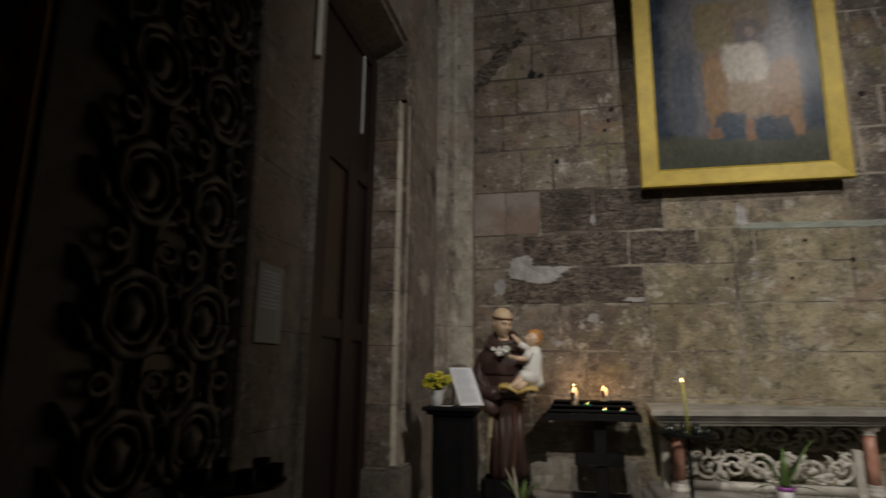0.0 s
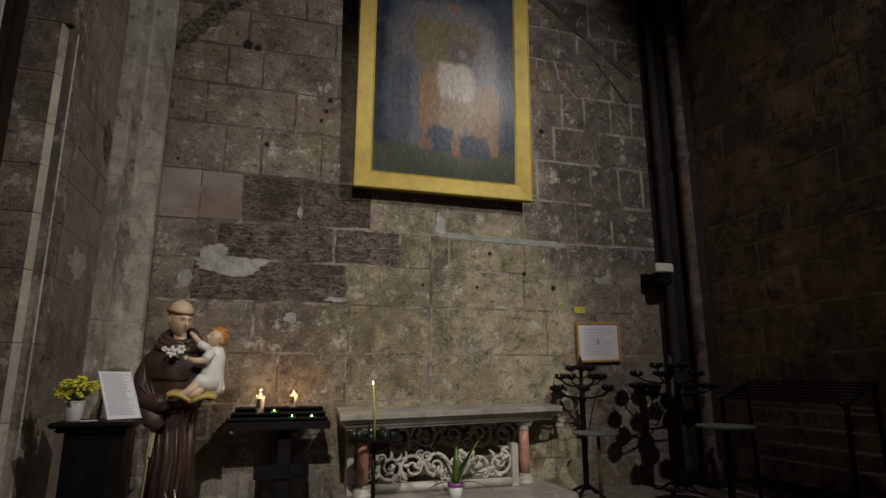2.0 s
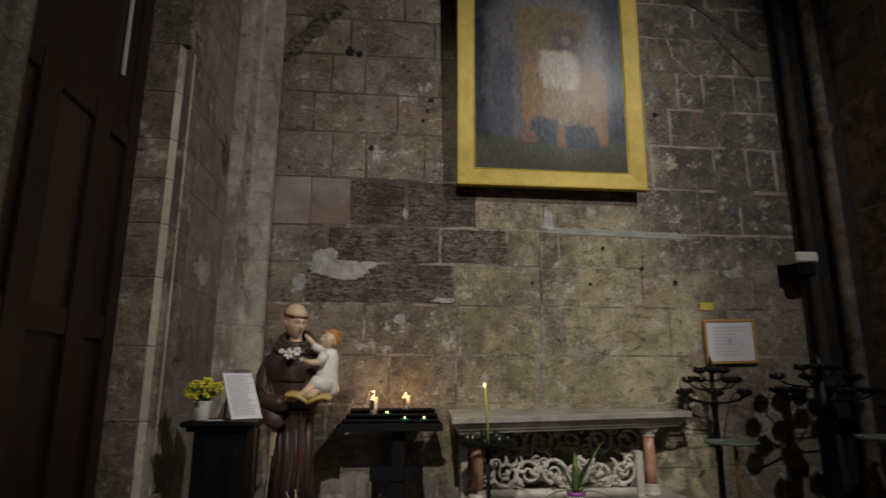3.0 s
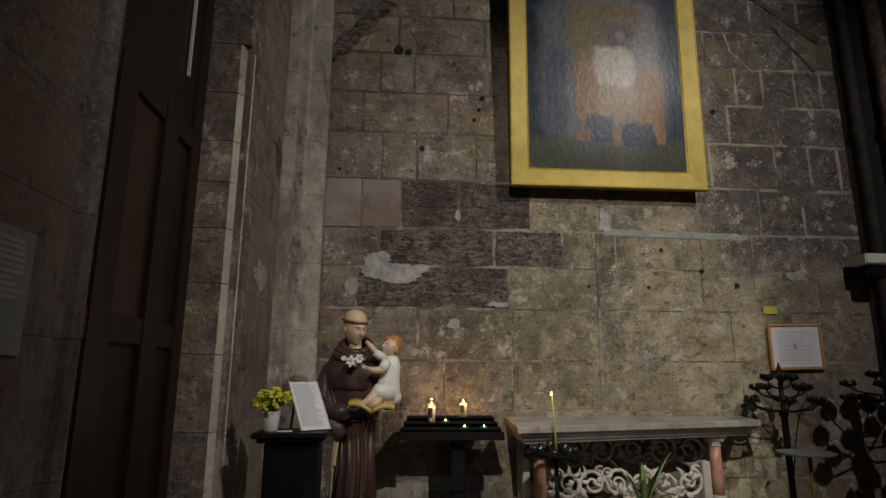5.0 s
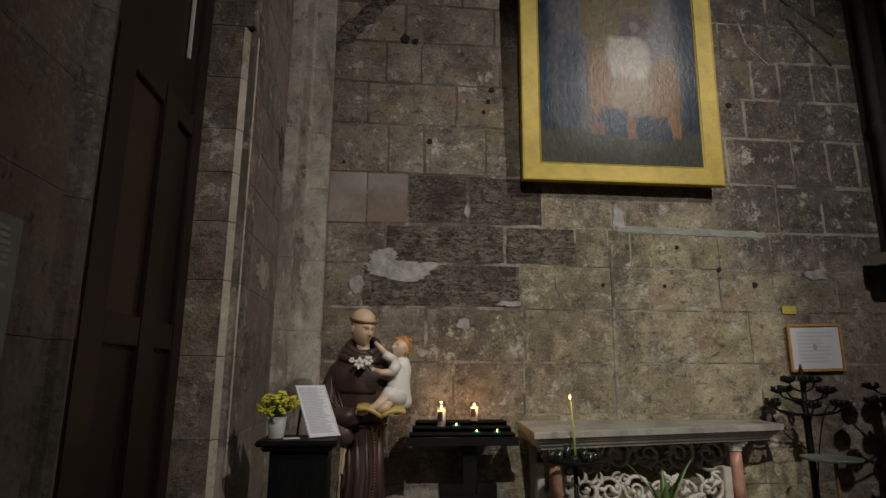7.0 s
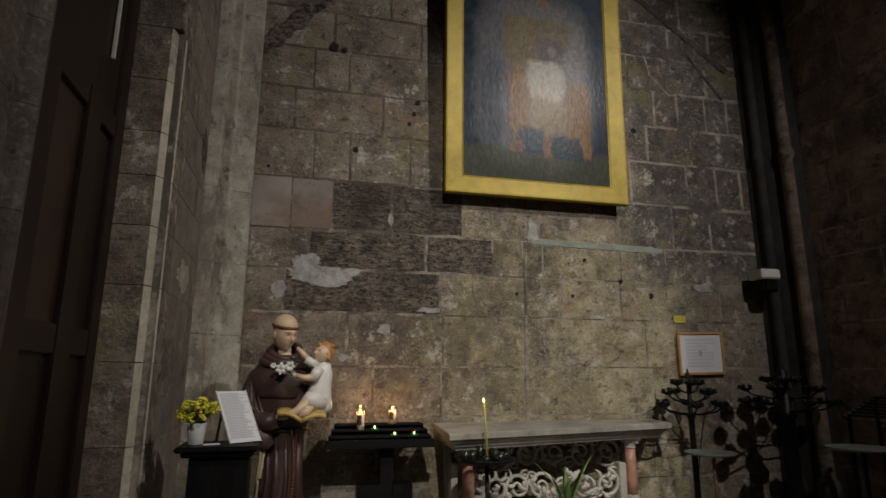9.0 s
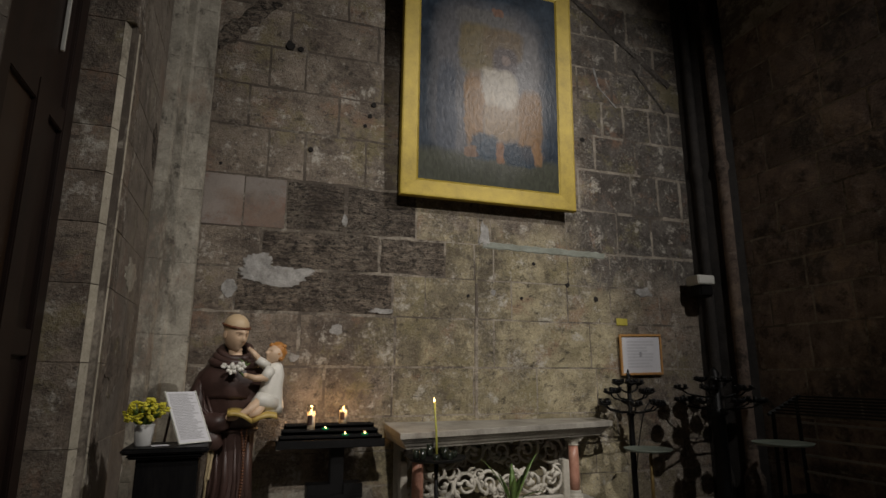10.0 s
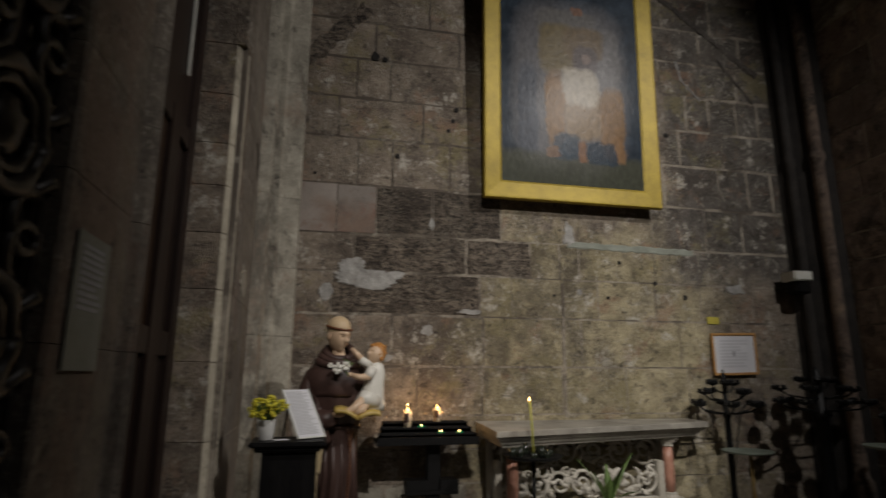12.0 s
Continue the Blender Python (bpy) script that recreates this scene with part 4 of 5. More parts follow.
near_stand = thing("candle_stand", (-0.93, 1.10, 0), "black iron candle stand with empty cups beside the carved screen", "candle stand")
part("pole", lathe(bmesh.new(), ((0.02, 0.02), (0.02, 0.86)), n=12), IRON, near_stand, smooth=True)
part("foot", lathe(bmesh.new(), ((0.16, 0), (0.16, 0.012), (0.03, 0.03)), n=28), IRON, near_stand, smooth=True)
for z, r in ((0.915, 0.17), (0.84, 0.13)):
    part("tray", lathe(bmesh.new(), ((0.02, z - 0.02), (r * 0.9, z - 0.015), (r, z), (r * 0.96, z), (0.02, z - 0.006)), n=30), IRON, near_stand, smooth=True)
for k in range(6):
    a = 2 * math.pi * k / 6 + 0.3
    part("cup", lathe(bmesh.new(), ((0.026, 0.90), (0.03, 0.965), (0.026, 0.965), (0.022, 0.92)), (0.13 * math.cos(a), 0.13 * math.sin(a), 0), 14), IRON, near_stand, smooth=True)


# ---- candelabra, trays and the rack ----
def candelabrum(x, y, pole, spread, tiers, label, seed):
    rng = random.Random(seed)
    ob = thing("candelabrum", (x, y, 0), label, "candelabrum", "iron candelabra")
    bm = bmesh.new()
    lathe(bm, ((pole * 1.3, 0.08), (pole, 0.14), (pole, 0.95), (pole * 1.5, 0.98), (pole * 0.8, 1.02), (pole * 0.7, tiers[-1][0] + 0.08), (0.004, tiers[-1][0] + 0.14)), n=16)
    part("pole", bm, IRON, ob, smooth=True)
    for k in range(4):
        a = k * math.pi / 2 + 0.6
        c, s = math.cos(a), math.sin(a)
        part("foot", tube(bmesh.new(), ((0.02 * c, 0.02 * s, 0.12), (0.12 * c, 0.12 * s, 0.07), (0.21 * c, 0.21 * s, 0.012), (0.27 * c, 0.27 * s, 0.012)), (0.018, 0.016, 0.012, 0.012), 8), IRON, ob, smooth=True)
    for z, count, reach in tiers:
        for k in range(count):
            a = 2 * math.pi * k / count + rng.uniform(-0.15, 0.15)
            c, s, r = math.cos(a), math.sin(a), reach * rng.uniform(0.85, 1.0)
            arm = part("arm", tube(bmesh.new(), ((0, 0, z - 0.10), (0.35 * r * c, 0.35 * r * s, z - 0.10), (0.8 * r * c, 0.8 * r * s, z - 0.07), (r * c, r * s, z - 0.02)), 0.009, 7), IRON, ob, smooth=True)
            bm = bmesh.new()
            lathe(bm, ((0.010, z - 0.035), (0.05, z - 0.018), (spread, z), (spread * 0.95, z + 0.002), (0.05, z - 0.010), (0.004, z - 0.008)), (r * c, r * s, 0), 20)
            for j in range(5):
                b = a + 2 * math.pi * j / 5
                lathe(bm, ((0.008, z - 0.009), (0.018, z + 0.004), (0.020, z + 0.03 + 0.006 * (j % 2)), (0.013, z + 0.03)), (r * c + 0.62 * spread * math.cos(b), r * s + 0.62 * spread * math.sin(b), 0), 10)
            part("drip_pan", bm, IRON, arm, smooth=True)
    return ob


candelabrum(3.46, 5.56, 0.030, 0.075, ((1.10, 6, 0.35), (1.22, 4, 0.27), (1.31, 3, 0.12)), "slender black iron candelabrum with empty drip pans near the altar", 4)
candelabrum(4.55, 5.50, 0.075, 0.09, ((1.12, 7, 0.45), (1.25, 5, 0.36), (1.34, 3, 0.16)), "heavy black iron candelabrum with empty drip pans by the corner", 8)


def round_tray(x, y, z, r, leg, leg_x, label):
    ob = thing("tray_table", (x, y, 0), label, "table", "round tray tables")
    part("top", lathe(bmesh.new(), ((0.03, z - 0.03), (r * 0.93, z - 0.022), (r, z), (r * 0.98, z), (r * 0.9, z - 0.012), (0.01, z - 0.012)), n=36), PLATE, ob, "dull green metal plate", True)
    part("leg", lathe(bmesh.new(), ((0.02, 0.02), (0.017, z - 0.03)), (leg_x, 0, 0), 12), leg, ob, smooth=True)
    part("foot", lathe(bmesh.new(), ((0.16, 0), (0.16, 0.012), (0.03, 0.03)), (leg_x, 0, 0), 24), IRON, ob, smooth=True)


round_tray(3.43, 5.28, 0.672, 0.235, BRASS, 0.03, "round green metal tray table on a brass leg beside the altar")
round_tray(4.39, 4.56, 0.772, 0.265, IRON, 0.02, "round green metal tray table on a black leg in shade")

rack = thing("candle_rack", (0, 0, 0), "black iron candle rack with a sloping barred top", "candle rack")
ends = ((4.70, 1.025), (5.06, 1.180))
for k in range(7):
    t = k / 6
    x, z = ends[0][0] + t * (ends[1][0] - ends[0][0]), ends[0][1] + t * (ends[1][1] - ends[0][1])
    part("bar", box(bmesh.new(), (x - 0.017, 3.55, z - 0.018), (x + 0.017, 4.95, z), 0.004), IRON, rack)
for y in (3.55, 4.91):
    part("end_bar", tube(bmesh.new(), ((4.66, y + 0.02, 0.995), (5.10, y + 0.02, 1.175)), 0.022, 4), IRON, rack)
    for x, z, lean in ((4.72, 1.0, -0.02), (5.05, 1.15, 0.03)):
        part("leg", tube(bmesh.new(), ((x + lean, y + 0.02, 0.0), (x, y + 0.02, z)), 0.026, 4), IRON, rack)
# Pale bars added in place of the light stripes behind the rack.
for z in (0.91, 0.75, 0.59, 0.43):
    part("rail", box(bmesh.new(), (5.06, 3.57, z - 0.012), (5.085, 4.93, z + 0.010), 0.003), STRIPE_LIGHT, rack, "pale bar standing for a stripe of light")
part("shelf", box(bmesh.new(), (4.72, 3.57, 0.20), (5.10, 4.91, 0.225), 0.004), IRON, rack)


# ---- notices ----
def printed(parent, x0, x1, z0, z1, y, lines, seed, mat=INK):
    """Bars that stand for lines of print that cannot be read."""
    rng = random.Random(seed)
    bm = bmesh.new()
    for k in range(lines):
        z = z1 - (z1 - z0) * (k + 0.5) / lines
        h = (z1 - z0) / lines * 0.32
        box(bm, (x0, y - 0.0012, z - h), (x0 + (x1 - x0) * rng.uniform(0.7, 1.0), y, z + h))
    return part("print", bm, mat, parent, "grey lines of print")


notice = thing("framed_notice", (3.955, 5.955, 1.385), "white printed notice in a light wooden frame on the wall", "notice")
notice.rotation_euler = (radians(2), radians(-1.5), 0)
for a, b in (((-0.29, 0, 0), (0.29, 0.025, 0.028)), ((-0.29, 0, 0.442), (0.29, 0.025, 0.47)), ((-0.29, 0, 0.028), (-0.262, 0.025, 0.442)), ((0.262, 0, 0.028), (0.29, 0.025, 0.442))):
    part("frame_rail", box(bmesh.new(), a, b, 0.004), PINE, notice, "light wooden rail")
part("sheet", box(bmesh.new(), (-0.264, 0.012, 0.026), (0.264, 0.03, 0.444)), PAPER, notice, "white paper")
bm = bmesh.new()
lathe(bm, ((0.012, -0.03), (0.022, 0.0), (0.016, 0.03)), (0, 0, 0), 10)
for v in bm.verts:
    v.co = Vector((v.co.x - 0.01, 0.0105 + 0.02 * v.co.y, v.co.z + 0.235))
part("emblem", bm, INK, notice, "small grey emblem")
printed(notice, -0.19, 0.19, 0.08, 0.40, 0.012, 9, 2, PALEPRINT)
sign = thing("yellow_sign", (3.736, 5.995, 1.955), "small plain yellow card sign stuck on the wall", "sign")
part("card", box(bmesh.new(), (-0.076, -0.006, 0), (0.076, 0.0, 0.082), 0.002), YELLOWCARD, sign)
sheet = thing("pier_notice", (-1.388, 2.085, 1.38), "pale printed sheet fixed to the door pier", "notice", turn=90)
part("sheet", box(bmesh.new(), (-0.13, -0.006, 0), (0.13, 0.0, 0.40), 0.001), OLDPAPER, sheet, "pale greenish sheet")
printed(sheet, -0.095, 0.095, 0.17, 0.37, -0.006, 10, 5, INK)

lamp = thing("wall_speaker", (4.74, 5.80, 2.28), "small black and white box fixed on the corner pier", "loudspeaker")
part("body", box(bmesh.new(), (-0.07, -0.09, 0.03), (0.13, 0.10, 0.176), 0.02), BLACKWOOD, lamp, "black lower body")
part("cover", box(bmesh.new(), (-0.115, -0.12, 0.175), (0.135, 0.10, 0.285), 0.012), WHITEPLASTIC, lamp, "white plastic cover")
part("bracket", box(bmesh.new(), (0.08, 0.04, 0.05), (0.20, 0.12, 0.10), 0.005), IRON, lamp)

cable = thing("cable", (0, 0, 0), "thin black cable looping up from the tray table", "cable")
part("wire", tube(bmesh.new(), [(3.40 + 0.34 * t, 5.50, 0.0 + 1.10 * math.sin(0.5 * math.pi * min(1.0, t * 1.25)) ** 0.7) for t in [k / 24 for k in range(1, 25)]], 0.006, 6), IRON, cable, smooth=True)


# ---- the pedestal and what stands on it ----
pedestal = thing("pedestal", (-0.85, 4.36, 0), "black wooden pedestal with a moulded top beside the doorway", "pedestal")
bm = bmesh.new()
box(bm, (-0.245, -0.19, 0.915), (0.245, 0.19, 0.95), 0.01)
box(bm, (-0.215, -0.165, 0.885), (0.215, 0.165, 0.916), 0.012)
part("top", bm, BLACKWOOD, pedestal)
bm = bmesh.new()
box(bm, (-0.165, -0.125, 0.08), (0.185, 0.125, 0.886), 0.008)
part("body", bm, BLACKWOOD, pedestal)
part("plinth", box(bmesh.new(), (-0.21, -0.16, 0), (0.22, 0.16, 0.085), 0.012), BLACKWOOD, pedestal)

flowers = thing("flower_pot", (-1.0, 4.34, 0.95), "white pot of yellow flowers on the black pedestal", "potted plant")
part("pot", lathe(bmesh.new(), ((0.043, 0), (0.046, 0.003), (0.060, 0.122), (0.060, 0.130), (0.055, 0.130), (0.052, 0.11)), n=28), GLAZE, flowers, "white glazed pot", True)
part("soil", lathe(bmesh.new(), ((0.047, 0.09), (0.046, 0.103)), n=20), SOIL, flowers)
rng = random.Random(12)
bm, bl = bmesh.new(), bmesh.new()
for k in range(64):
    a, h, r = rng.uniform(0, 6.28), rng.uniform(0.06, 0.165), rng.uniform(0.02, 0.125)
    tip = Vector((r * math.cos(a), r * math.sin(a), 0.10 + h * (1.15 - 2.6 * r)))
    tube(bl, ((0.01 * math.cos(a), 0.01 * math.sin(a), 0.10), tip * 0.55 + Vector((0, 0, 0.06)), tip), (0.003, 0.010, 0.003), 5, 0, 0.4)
    for j in range(6):
        ball(bm, tip + Vector([rng.uniform(-0.014, 0.014) for i in range(3)]), (rng.uniform(0.007, 0.014), rng.uniform(0.007, 0.014), rng.uniform(0.005, 0.010)), 0, 0.4, 7, 5)
part("foliage", bl, LEAF, flowers, "dark green stems and leaves")
part("blossoms", bm, PETAL, flowers, "yellow blossoms")

card = thing("prayer_card", (-0.70, 4.36, 0.952), "printed white sheet in a slanted holder on black pedestal", "notice", turn=37)
tilt = Matrix.Rotation(radians(-35), 3, "X")
bm = bmesh.new()
box(bm, (-0.105, -0.004, 0), (0.105, 0.0, 0.385), 0.001)
bm.transform(tilt.to_4x4())
part("sheet", bm, PAPER, card, "white paper sheet")
bm = bmesh.new()
for a, b in (((-0.112, -0.008, -0.002), (-0.105, 0.004, 0.39)), ((0.105, -0.008, -0.002), (0.112, 0.004, 0.39)), ((-0.112, -0.012, -0.002), (0.112, 0.004, 0.006))):
    box(bm, a, b, 0.001)
bm.transform(tilt.to_4x4())
part("holder", bm, WHITEPLASTIC, card, "clear plastic holder edge")
lines = printed(card, -0.092, 0.092, 0.03, 0.37, -0.004, 30, 8, FAINT)
lines.data.transform(tilt.to_4x4())
bm = bmesh.new()
tube(bm, ((-0.06, 0.19, 0.27), (-0.06, 0.25, 0.0)), 0.01, 4)
tube(bm, ((0.06, 0.19, 0.27), (0.06, 0.25, 0.0)), 0.01, 4)
part("easel", bm, DOORWOOD, card)
leaflet = thing("leaflet", (-0.90, 4.30, 0.951), "loose white leaflet lying on the black pedestal", "leaflet", turn=20)
part("sheet", box(bmesh.new(), (-0.05, -0.03, 0), (0.05, 0.03, 0.004), 0.001), PAPER, leaflet)

# ---- the statue ----
plinth = thing("statue_plinth", (-0.50, 5.22, 0), "dark wooden plinth under the statue", "plinth")
bm = bmesh.new()
box(bm, (-0.26, -0.22, 0), (0.26, 0.20, 0.06), 0.01)
box(bm, (-0.23, -0.19, 0.06), (0.23, 0.17, 0.25), 0.01)
part("body", bm, BLACKWOOD, plinth)

ROBE, FLESH, SCALP, DARKHAIR, REDHAIR, WHITE, ROPE, GOLD, GREEN = range(9)
bm = bmesh.new()
X, Y = -0.50, 5.22
lathe(bm, ((0.20, 0.25), (0.195, 0.32), (0.172, 0.55), (0.165, 0.78), (0.168, 0.92), (0.185, 0.98), (0.225, 1.10), (0.25, 1.22), (0.225, 1.38), (0.17, 1.44), (0.10, 1.48), (0.05, 1.49)), (X, Y, 0), 56, ROBE, 0.028, 8, 0.78)
# cowl over the shoulders
lathe(bm, ((0.246, 1.20), (0.258, 1.23), (0.264, 1.36), (0.21, 1.455), (0.15, 1.505), (0.12, 1.515), (0.10, 1.49)), (X - 0.01, Y, 0), 40, ROBE, 0.03, 5, 0.80)
for k in range(3):
    pts = [(X - 0.01 + (0.115 + 0.03 * k) * math.cos(a), Y - 0.02 + (0.10 + 0.03 * k) * math.sin(a), 1.565 - 0.040 * k - (0.065 - 0.01 * k) * max(0, math.cos(a + 1.35)) + (0.06 - 0.02 * k) * max(0, math.sin(a))) for a in [2 * math.pi * j / 24 for j in range(25)]]
    tube(bm, pts, 0.032, 8, ROBE)
# belt
tube(bm, [(X + 0.188 * math.cos(a), Y + 0.15 * math.sin(a), 0.965) for a in [2 * math.pi * j / 24 for j in range(25)]], 0.016, 8, ROBE)
# neck and head, bent down to the child
tube(bm, ((X - 0.005, Y - 0.02, 1.44), (X - 0.012, Y - 0.035, 1.53), (X - 0.02, Y - 0.055, 1.64)), (0.060, 0.052, 0.052), 18, FLESH)
head = Matrix.Rotation(radians(36), 3, "Z") @ Matrix.Rotation(radians(14), 3, "X") @ Matrix.Scale(1.09, 3)
hc = Vector((X - 0.018, Y - 0.08, 1.70))


def face(bm, centre, size, turn):
    """A carved head that looks along its own -y: a narrowing jaw, brow, sockets, nose, lips and chin."""
    made = bmesh.ops.create_uvsphere(bm, u_segments=56, v_segments=40, radius=1.0)["verts"]

    def bump(x, z, at_x, at_z, wide, high):
        return math.exp(-((x - at_x) / wide) ** 2 - ((z - at_z) / high) ** 2)

    for w in made:
        x, y, z = w.co
        jaw = 1 - 0.30 * max(0.0, -z) ** 1.6
        front = 0.0
        if y < 0:
            front = 0.10 * bump(x, z, 0, 0.22, 0.5, 0.10) + 0.30 * bump(x, z, 0, -0.20, 0.12, 0.15) + 0.14 * bump(x, z, 0, 0.02, 0.10, 0.20)
            front -= 0.13 * (bump(x, z, 0.36, 0.05, 0.17, 0.12) + bump(x, z, -0.36, 0.05, 0.17, 0.12))
            front += 0.09 * bump(x, z, 0, -0.45, 0.20, 0.05) + 0.09 * bump(x, z, 0, -0.56, 0.18, 0.05) - 0.05 * bump(x, z, 0, -0.505, 0.22, 0.02) + 0.16 * bump(x, z, 0, -0.80, 0.24, 0.14)
        w.co = Vector(centre) + turn @ Vector((x * size[0] * jaw, (y - front) * size[1], z * size[2]))
    for f in {f for w in made for f in w.link_faces}:
        f.material_index = FLESH


def on_head(x, y, z):
    return hc + head @ Vector((x, y, z))


face(bm, hc, (0.080, 0.096, 0.132), head)
ball(bm, on_head(0, 0.014, 0.052), (0.087, 0.100, 0.092), SCALP, 0, 28, 18, head)
ring = [on_head(0.089 * math.cos(a), 0.013 + 0.103 * math.sin(a), 0.055) for a in [2 * math.pi * j / 40 for j in range(41)]]
tube(bm, ring, [0.0115 + 0.004 * noise.noise((j * 0.9, 3, 0)) for j in range(41)], 8, DARKHAIR)
for s in (-1, 1):
    tube(bm, (on_head(0.012 * s, -0.101, 0.022), on_head(0.034 * s, -0.096, 0.028), on_head(0.056 * s, -0.074, 0.022)), (0.001, 0.0016, 0.0008), 6, DARKHAIR)
    tube(bm, (on_head(0.018 * s, -0.085, 0.004), on_head(0.032 * s, -0.083, 0.001), on_head(0.048 * s, -0.070, 0.004)), (0.0008, 0.002, 0.0008), 6, DARKHAIR)
    ball(bm, on_head(0.082 * s, 0.012, -0.012), (0.010, 0.020, 0.030), FLESH, 0, 10, 6, head)
ball(bm, (X + 0.005, Y - 0.088, 1.500), (0.055, 0.026, 0.055), FLESH, 0, 16, 12)
# sleeves
tube(bm, ((X - 0.13, Y, 1.45), (X - 0.21, Y - 0.01, 1.36), (X - 0.255, Y - 0.03, 1.24), (X - 0.245, Y - 0.07, 1.12), (X - 0.19, Y - 0.14, 1.04), (X - 0.10, Y - 0.19, 1.025), (X - 0.03, Y - 0.22, 1.045)), (0.06, 0.078, 0.080, 0.078, 0.080, 0.074, 0.058), 18, ROBE)
tube(bm, ((X - 0.20, Y - 0.10, 1.08), (X - 0.18, Y - 0.15, 0.98), (X - 0.13, Y - 0.18, 0.90), (X - 0.075, Y - 0.19, 0.85)), (0.080, 0.085, 0.075, 0.035), 18, ROBE, 0.6)
for k in range(3):
    tube(bm, ((X - 0.255 + 0.03 * k, Y - 0.10 - 0.025 * k, 1.32 - 0.05 * k), (X - 0.25 + 0.05 * k, Y - 0.145 - 0.012 * k, 1.16 - 0.03 * k), (X - 0.15 + 0.045 * k, Y - 0.215, 1.06 - 0.03 * k)), (0.006, 0.016, 0.008), 8, ROBE)
tube(bm, ((X + 0.13, Y, 1.43), (X + 0.23, Y - 0.01, 1.30), (X + 0.28, Y - 0.06, 1.16), (X + 0.25, Y - 0.15, 1.08)), (0.07, 0.082, 0.08, 0.055), 14, ROBE)
for k in range(6):
    a = -2.5 + 0.37 * k + 0.06 * math.sin(5 * k)
    tube(bm, ((X + 0.165 * math.cos(a), Y + 0.135 * math.sin(a), 0.92), (X + 0.165 * math.cos(a + 0.09), Y + 0.13 * math.sin(a + 0.09), 0.6), (X + 0.185 * math.cos(a - 0.05), Y + 0.15 * math.sin(a - 0.05), 0.27)), (0.006, 0.016 + 0.006 * (k % 3), 0.026), 8, ROBE)
# hands
ball(bm, (X - 0.005, Y - 0.23, 1.065), (0.05, 0.032, 0.024), FLESH, 0.2, 12, 8)
for k in range(4):
    tube(bm, ((X + 0.30, Y - 0.13, 1.13 + 0.02 * k), (X + 0.32, Y - 0.19, 1.15 + 0.02 * k), (X + 0.29, Y - 0.23, 1.165 + 0.02 * k)), (0.013, 0.012, 0.009), 7, FLESH)
# open book
for side, lift in ((-1, 0.02), (1, 0.045)):
    rows = []
    for j in range(7):
        t = j / 6
        x = X + 0.145 + side * 0.18 * t
        z = 1.035 + 0.035 * math.sin(t * 2.6) + lift * t - (0.06 if side > 0 else -0.025) * t * 0.6
        rows.append([bm.verts.new(q) for q in ((x, Y - 0.33, z - 0.012), (x, Y - 0.33, z + 0.02), (x, Y - 0.12, z + 0.05), (x, Y - 0.12, z + 0.018))])
    for r, s in zip(rows, rows[1:]):
        for k in range(4):
            bm.faces.new((r[k], r[(k + 1) % 4], s[(k + 1) % 4], s[k])).material_index = GOLD
    bm.faces.new(rows[-1]).material_index = GOLD
    bm.faces.new(rows[0][::-1]).material_index = GOLD
# child
CX, CY = X + 0.275, Y - 0.17
tube(bm, ((CX - 0.005, CY, 1.09), (CX - 0.005, CY, 1.14), (CX - 0.005, CY, 1.21), (CX + 0.005, CY, 1.30), (CX + 0.015, CY, 1.39), (CX + 0.012, CY, 1.45), (CX + 0.008, CY, 1.485)), (0.09, 0.105, 0.098, 0.084, 0.080, 0.064, 0.036), 28, WHITE, 0.8)
tube(bm, ((CX + 0.02, CY - 0.02, 1.16), (CX - 0.09, CY - 0.09, 1.19), (CX - 0.12, CY - 0.10, 1.155)), (0.07, 0.062, 0.045), 12, WHITE)
tube(bm, ((CX, CY, 1.46), (CX + 0.005, CY - 0.005, 1.52)), 0.032, 10, FLESH)
face(bm, (CX + 0.010, CY - 0.012, 1.540), (0.064, 0.066, 0.080), Matrix.Rotation(radians(-58), 3, "Z") @ Matrix.Rotation(radians(-18), 3, "X"))
ball(bm, (CX + 0.034, CY + 0.014, 1.562), (0.066, 0.074, 0.078), REDHAIR, 0.10, 20, 14)
for k in range(14):
    a = 2.4 * k
    ball(bm, (CX + 0.03 + 0.055 * math.cos(a), CY + 0.01 + 0.06 * math.sin(a), 1.556 + 0.055 * math.sin(k * 1.7)), (0.02, 0.022, 0.018), REDHAIR, 0.2, 8, 6)
tube(bm, ((CX - 0.04, CY - 0.03, 1.445), (CX - 0.12, CY - 0.05, 1.50)), (0.04, 0.034), 10, WHITE)
tube(bm, ((CX - 0.10, CY - 0.05, 1.49), (CX - 0.155, CY - 0.045, 1.55), (CX - 0.19, CY - 0.03, 1.585)), (0.027, 0.021, 0.014), 10, FLESH)
tube(bm, ((CX - 0.02, CY - 0.06, 1.42), (CX - 0.06, CY - 0.10, 1.355)), (0.042, 0.036), 10, WHITE)
tube(bm, ((CX - 0.04, CY - 0.095, 1.36), (CX - 0.13, CY - 0.115, 1.355), (CX - 0.19, CY - 0.10, 1.375)), (0.03, 0.025, 0.018), 10, FLESH)
ball(bm, (CX - 0.20, CY - 0.10, 1.375), (0.025, 0.02, 0.02), FLESH, 0, 10, 7)
tube(bm, ((CX - 0.09, CY - 0.10, 1.18), (CX - 0.16, CY - 0.12, 1.115), (CX - 0.215, CY - 0.12, 1.09), (CX - 0.26, CY - 0.12, 1.105)), (0.045, 0.034, 0.024, 0.014), 10, FLESH)
tube(bm, ((CX - 0.06, CY - 0.07, 1.17), (CX - 0.10, CY - 0.13, 1.10), (CX - 0.15, CY - 0.14, 1.075)), (0.045, 0.032, 0.016), 10, FLESH)
